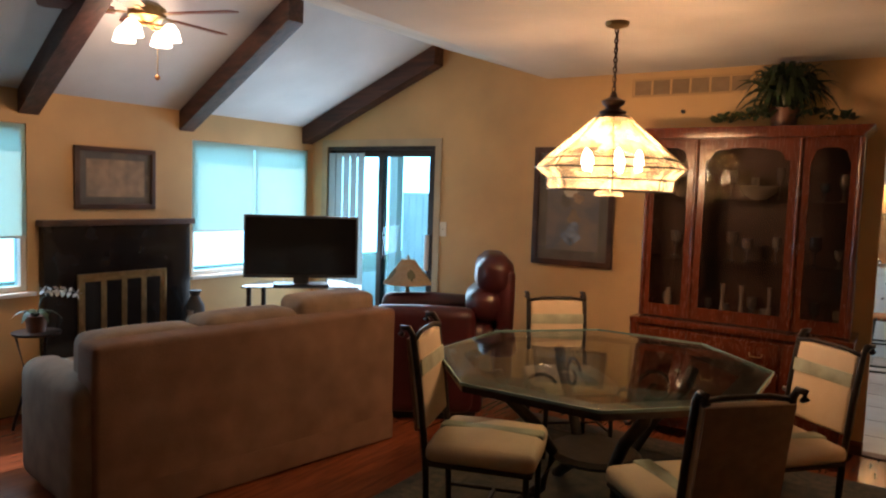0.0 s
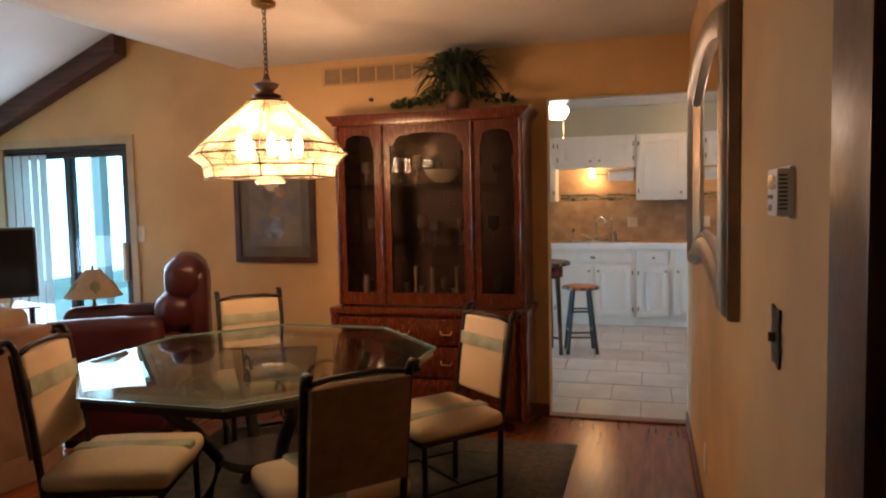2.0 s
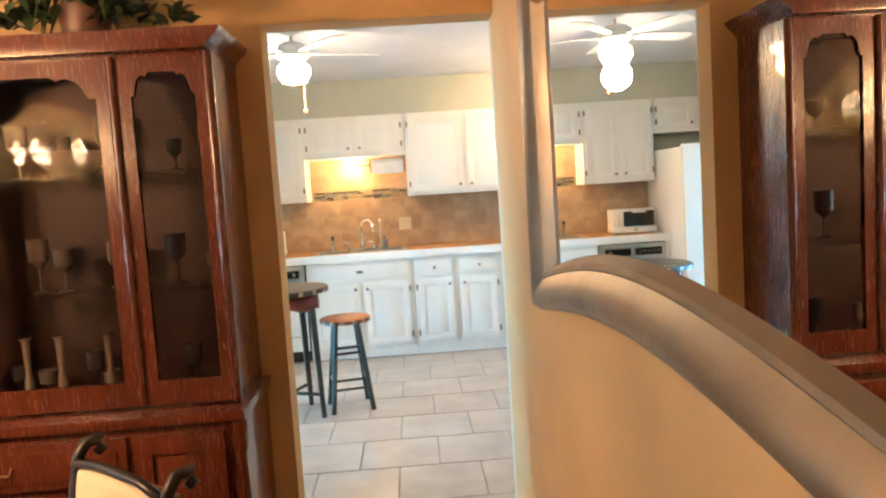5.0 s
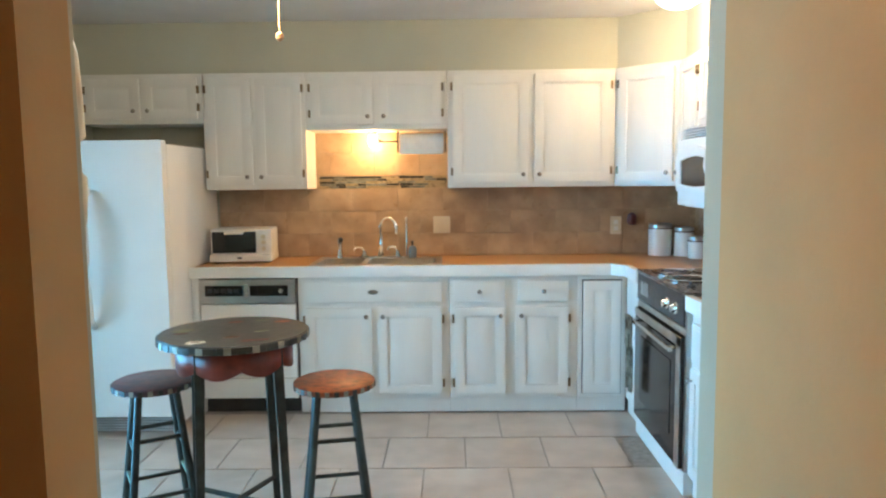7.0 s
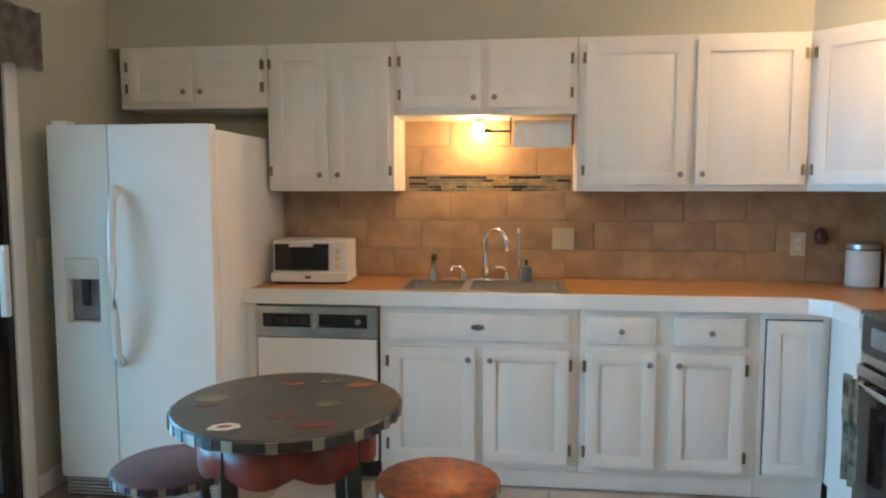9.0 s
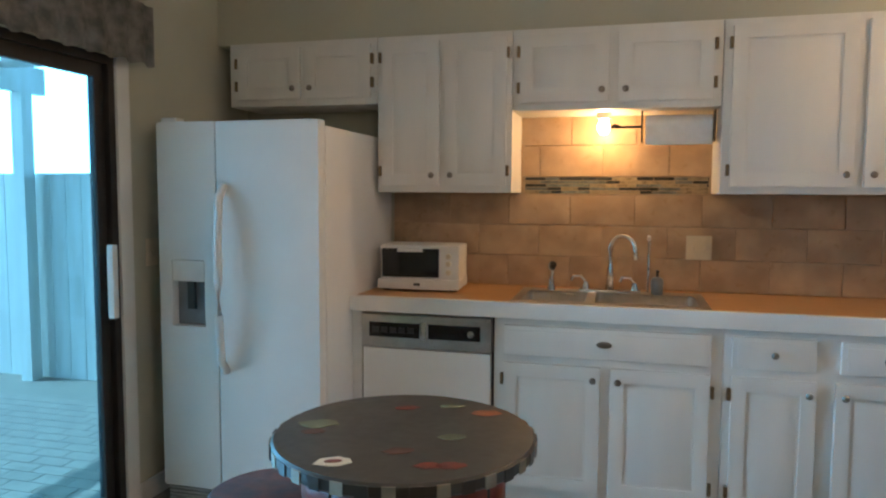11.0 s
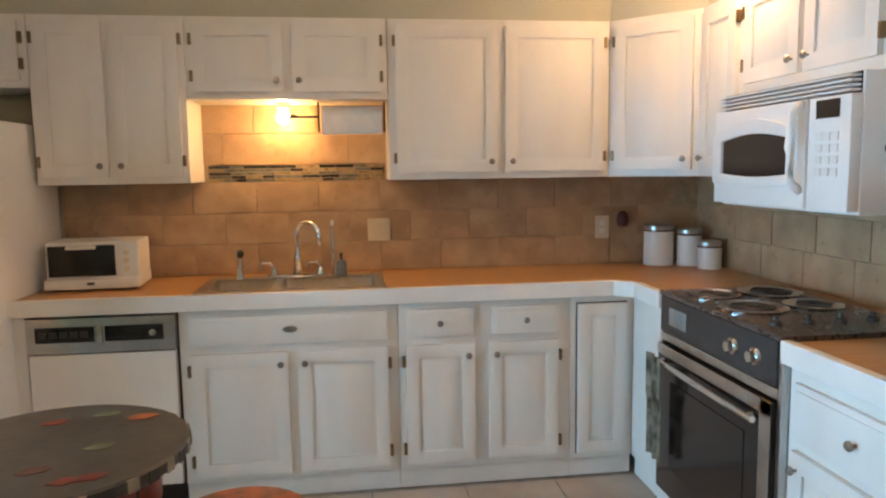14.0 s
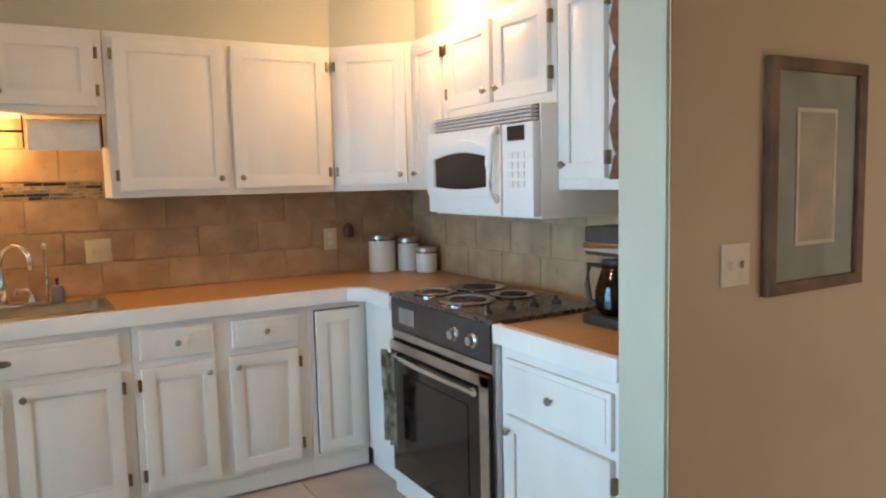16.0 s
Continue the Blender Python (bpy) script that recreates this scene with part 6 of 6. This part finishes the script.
def build_fireplace():
    f = thing("fireplace", "black marble fireplace with brass glass doors", "fireplace", pose(XB, 2.42, 0, 0, 0, 90))
    # local x along the wall, -y into the room
    w, h = 1.12, 1.21
    part("surround", ring_frame([(0, 0.02), (0, h), (w, h), (w, 0.02)], [(0.22, 0.02), (0.22, 0.88), (w - 0.22, 0.88), (w - 0.22, 0.02)], "y", -0.06, -0.002, 0.005), M_MARBLE, f)
    part("firebox", boxes((0.22, -0.02, 0.02, w - 0.22, -0.003, 0.88)), M_DARK, f)
    part("mantel", boxes((-0.02, -0.09, h, w + 0.02, -0.002, h + 0.04), bevel=0.005), M_WALNUT, f)
    part("brass_frame", ring_frame(rect(0.22, 0.34, w - 0.22, 0.88), rect(0.25, 0.37, w - 0.25, 0.85), "y", -0.075, -0.055, 0.003), M_BRASS, f)
    for k in range(4):
        x0 = 0.25 + k * (w - 0.50) / 4
        x1 = x0 + (w - 0.50) / 4
        d = part("glass_door", ring_frame(rect(x0, 0.37, x1, 0.85), rect(x0 + 0.02, 0.395, x1 - 0.02, 0.825), "y", -0.07, -0.058, 0.002), M_BRASS, f)
        part("pane", boxes((x0 + 0.02, -0.066, 0.395, x1 - 0.02, -0.063, 0.825)), M_BLACK, d)
    hearth = thing("hearth", "raised tan hearth with a cream stone slab", "hearth", pose(XB, 2.42, 0, 0, 0, 90))
    part("base", boxes((-0.08, -0.42, 0, w + 0.02, -0.065, 0.29), bevel=0.005), mat("hearth_front", (0.34, 0.20, 0.11), 0.7, 0, 9, 0.15, 0.3, 50), hearth)
    part("slab", boxes((-0.12, -0.46, 0.29, w + 0.05, -0.065, 0.33), bevel=0.008), mat("hearth_stone", (0.46, 0.36, 0.27), 0.5, 0, 8, 0.15, 0.2, 30), hearth, "cream stone slab")
    solid("vase", lathe([(0.04, 0), (0.06, 0.08), (0.045, 0.17), (0.02, 0.22), (0.03, 0.25), (0, 0.25)], 18), M_CHINA, "white vase on the hearth", "vase", "", pose(XB + 0.30, 3.36, 0.33))
    solid("urn", lathe([(0.05, 0), (0.08, 0.12), (0.07, 0.26), (0.03, 0.34), (0.05, 0.38), (0, 0.38)], 18), M_DARK, "dark urn on the hearth", "urn", "", pose(XB + 0.20, 3.48, 0.33))
    solid("basket", lathe([(0.09, 0), (0.11, 0.1), (0.115, 0.13), (0.10, 0.13), (0, 0.02)], 18), M_BROWN, "small brown basket on the floor", "basket", "", pose(XB + 0.45, 3.66, 0))


build_fireplace()


def build_window(name, w_):
    y0, y1, z0, z1 = w_
    s = tagged(new(name), "white-framed window with a lowered translucent shade", "window", "", "structure")
    s.matrix_world = pose(XB, y0, 0, 0, 0, 90)
    w = y1 - y0
    part("window_frame", ring_frame(rect(0, z0, w, z1), rect(0.035, z0 + 0.035, w - 0.035, z1 - 0.035), "y", 0.02, 0.10), M_TRIMW, s)
    part("mullion", boxes((w / 2 - 0.02, 0.035, z0 + 0.035, w / 2 + 0.02, 0.085, z1 - 0.035)), M_TRIMW, s)
    part("window_sill", boxes((-0.03, -0.05, z0 - 0.025, w + 0.03, 0.02, z0), bevel=0.005), M_TRIMW, s)
    for a, b_ in ((0.035, w / 2 - 0.02), (w / 2 + 0.02, w - 0.035)):
        part("pane", boxes((a, 0.058, z0 + 0.035, b_, 0.062, z1 - 0.035)), M_DAYPANE, s).visible_shadow = False
    for a, b_ in ((0.004, w / 2 - 0.004), (w / 2 + 0.004, w - 0.004)):
        b = part("shade", boxes((a, 0.004, z0 + 0.36, b_, 0.007, z1 - 0.005)), M_BLIND, s, "translucent pale window shade")
        part("shade_bar", boxes((a, 0.0, z0 + 0.345, b_, 0.012, z0 + 0.36), bevel=0.002), M_TRIMW, b)


build_window("window_1", W1), build_window("window_2", W2)


def build_orchid():
    t = thing("plant_stand", "dark metal plant stand by the window", "plant stand", pose(-4.55, 2.22, 0))
    part("top", lathe([(0.13, 0.58), (0.135, 0.595), (0, 0.595)], 20), M_DARKMETAL, t)
    for k in range(3):
        a = k * 2 * math.pi / 3
        part("leg", tube([(0.11 * math.cos(a), 0.11 * math.sin(a), 0.58), (0.05 * math.cos(a), 0.05 * math.sin(a), 0.30), (0.13 * math.cos(a), 0.13 * math.sin(a), 0)], 0.009), M_DARKMETAL, t)
    o = thing("orchid", "white orchid in a small pot on the stand", "plant", pose(-4.55, 2.22, 0.595))
    part("pot", lathe([(0.05, 0), (0.065, 0.10), (0.055, 0.10), (0, 0.08)], 16), M_BROWN, o)
    part("stem", tube([(0, 0, 0.08), (0.02, 0.02, 0.20), (0.05, 0.10, 0.26), (0.07, 0.22, 0.22)], 0.004, 6), M_LEAF, o)
    r = random.Random(2)
    fl = bmesh.new()
    for i in range(6):
        c_ = Vector((0.03 + 0.008 * i, 0.03 + 0.036 * i, 0.25 - 0.004 * i * i / 3))
        for k in range(5):
            a = k * 2 * math.pi / 5 + i
            leaf_bm(fl, c_, c_ + Vector((0.01, 0.034 * math.cos(a), 0.034 * math.sin(a))), 0.028, 0.004, 0.2)
    part("blossom", fl, M_APPL, o)
    lv = bmesh.new()
    for i in range(6):
        a = i * 1.05
        leaf_bm(lv, (0, 0, 0.09), (0.14 * math.cos(a), 0.14 * math.sin(a), 0.10), 0.045, 0.04, 0)
    part("leaf", lv, M_LEAF, o)


build_orchid()


# ---- patio ----
patio = setting("pavement", boxes((-9.0, YK + 0.02, -0.119, XL - 0.14, 13.0, -0.085)), M_GROUT, "sand bed of the brick patio", "patio")


def build_fence():
    f = thing("fence", "tall white wooden privacy fence round the patio", "fence", pose(0, 0, 0))
    board = mesh_of("board", boxes((-0.068, -0.01, 0, 0.068, 0.01, 1.62), bevel=0.003), M_FENCE, False)
    for i in range(36):
        ob = new("board", board)
        ob.parent, ob.location = f, (-7.4 + i * 0.142, 9.9, -0.12)
    for z in (0.2, 1.3):
        part("rail", boxes((-7.45, 9.915, z, -2.38, 9.955, z + 0.09)), M_FENCE, f)


build_fence()
# glowing boards added far outside to whiten the view and backlight the blinds
setting("backdrop", boxes((-12.1, 3.0, -0.11, -12.0, 16.0, 7.0), (-12.0, 15.9, -0.11, 2.0, 16.0, 7.0)), M_SKYGLOW, "glowing board standing in for the daylight outside", "backdrop")
setting("backdrop_west", boxes((-12.1, -6.0, -0.11, -12.0, 2.9, 6.0)), M_SKYGLOW, "glowing board standing in for the daylight outside", "backdrop")
pergola = thing("patio_cover", "white slatted patio cover above the kitchen door", "patio cover", pose(0, 0, 0))
for i in range(5):
    part("slat", boxes((-4.6, 6.0 + i * 0.9, 2.25, XL - 0.13, 6.05 + i * 0.9, 2.37)), M_FENCE, pergola)
# solid sheet added over the slats to keep sun out of the kitchen
part("roof_sheet", boxes((-4.6, 5.3, 2.372, XL - 0.13, 9.6, 2.39)), M_FENCE, pergola)
part("beam", boxes((-4.66, 5.8, 2.1, -4.6, 10.0, 2.3)), M_FENCE, pergola)
for y in (5.9, 9.8):
    part("post", boxes((-4.68, y - 0.05, -0.09, -4.58, y + 0.05, 2.1)), M_FENCE, pergola)

# ---- pieces: floor tiles, wall tiles, mosaic, pavers ----
TS = 0.415
tile = mesh_of("tile", boxes((-TS / 2 + 0.004, -TS / 2 + 0.004, -0.0078, TS / 2 - 0.004, TS / 2 - 0.004, 0.0), bevel=0.0025), M_TILE, False)
row = 0
y = YD + 0.055 + TS / 2
while y + TS / 2 < 8.36:
    x = XL + TS / 2 + 0.004 - (TS / 2 if row % 2 else 0)
    while x - TS / 2 < 2.4:
        if x - TS / 2 > XL - 0.001 and not (x - TS / 2 > 1.0 and y > STY0 - TS / 2):
            ob = new("tile", tile)
            ob.parent, ob.location = floor_kitchen, (x, y, 0)
        x += TS
    y += TS
    row += 1
WT = 0.1525
wt = mesh_of("tile", boxes((-WT + 0.0025, -0.007, -WT / 2 + 0.002, WT - 0.0025, 0, WT / 2 - 0.002), bevel=0.002), M_SPLASH, False)
wts = mesh_of("tile", boxes((-WT / 2 + 0.0025, -0.007, -WT / 2 + 0.002, WT / 2 - 0.0025, 0, WT / 2 - 0.002), bevel=0.002), M_SPLASH, False)
setting("splash_bed", boxes((-1.40, YB - 0.005, 0.86, XK, YB - 0.0005, 1.75)), M_SPLASHG, "grout bed of the backsplash", "backsplash")
setting("splash_bed", boxes((XK - 0.005, STY1, 0.86, XK - 0.0005, YB - 0.005, 1.37)), M_SPLASHG, "grout bed of the backsplash", "backsplash")
for j in range(6):
    z = 0.907 + WT / 2 + j * WT + (0.085 if j >= 3 else 0)
    off = (WT if j % 2 else 0.0)
    x = -1.40 + WT - off
    while x - WT < XK:
        if j < 3 or (-0.85 < x < 0.25):
            if x - WT > -1.41 and x + WT < XK + 0.02:
                ob = new("tile", wt)
                ob.parent, ob.location = wall_north_kitchen, (x, YB - 0.005, z)
        x += 2 * WT
    if j < 3:
        y = YB - 0.02 - WT - off * 0.5
        while y - WT > STY1 - 0.05:
            ob = new("tile", wt)
            ob.parent = wall_range
            ob.matrix_local = pose(XK - 0.005, y, z, 0, 0, -90)
            y -= 2 * WT
rng = random.Random(8)
for j in range(5):
    x = -0.71
    while x < 0.15:
        L = rng.uniform(0.05, 0.13)
        me = mesh_of("mosaic_strip", boxes((0, -0.006, 0, min(L, 0.155 - x) - 0.003, 0, 0.0135)), rng.choice(M_MOSAIC), False)
        ob = new("mosaic_strip", me)
        ob.parent, ob.location = wall_north_kitchen, (x, YB - 0.005, 1.3685 + j * 0.0162)
        x += L
pav = mesh_of("paver", boxes((-0.098, -0.048, 0, 0.098, 0.048, 0.012), bevel=0.003), M_PAVER, False)
k = 0
for j in range(28):
    for i in range(10):
        ob = new("paver", pav)
        ob.parent, ob.location = patio, (-2.55 - i * 0.202 - (0.1 if j % 2 else 0), 6.6 + j * 0.102, -0.086)
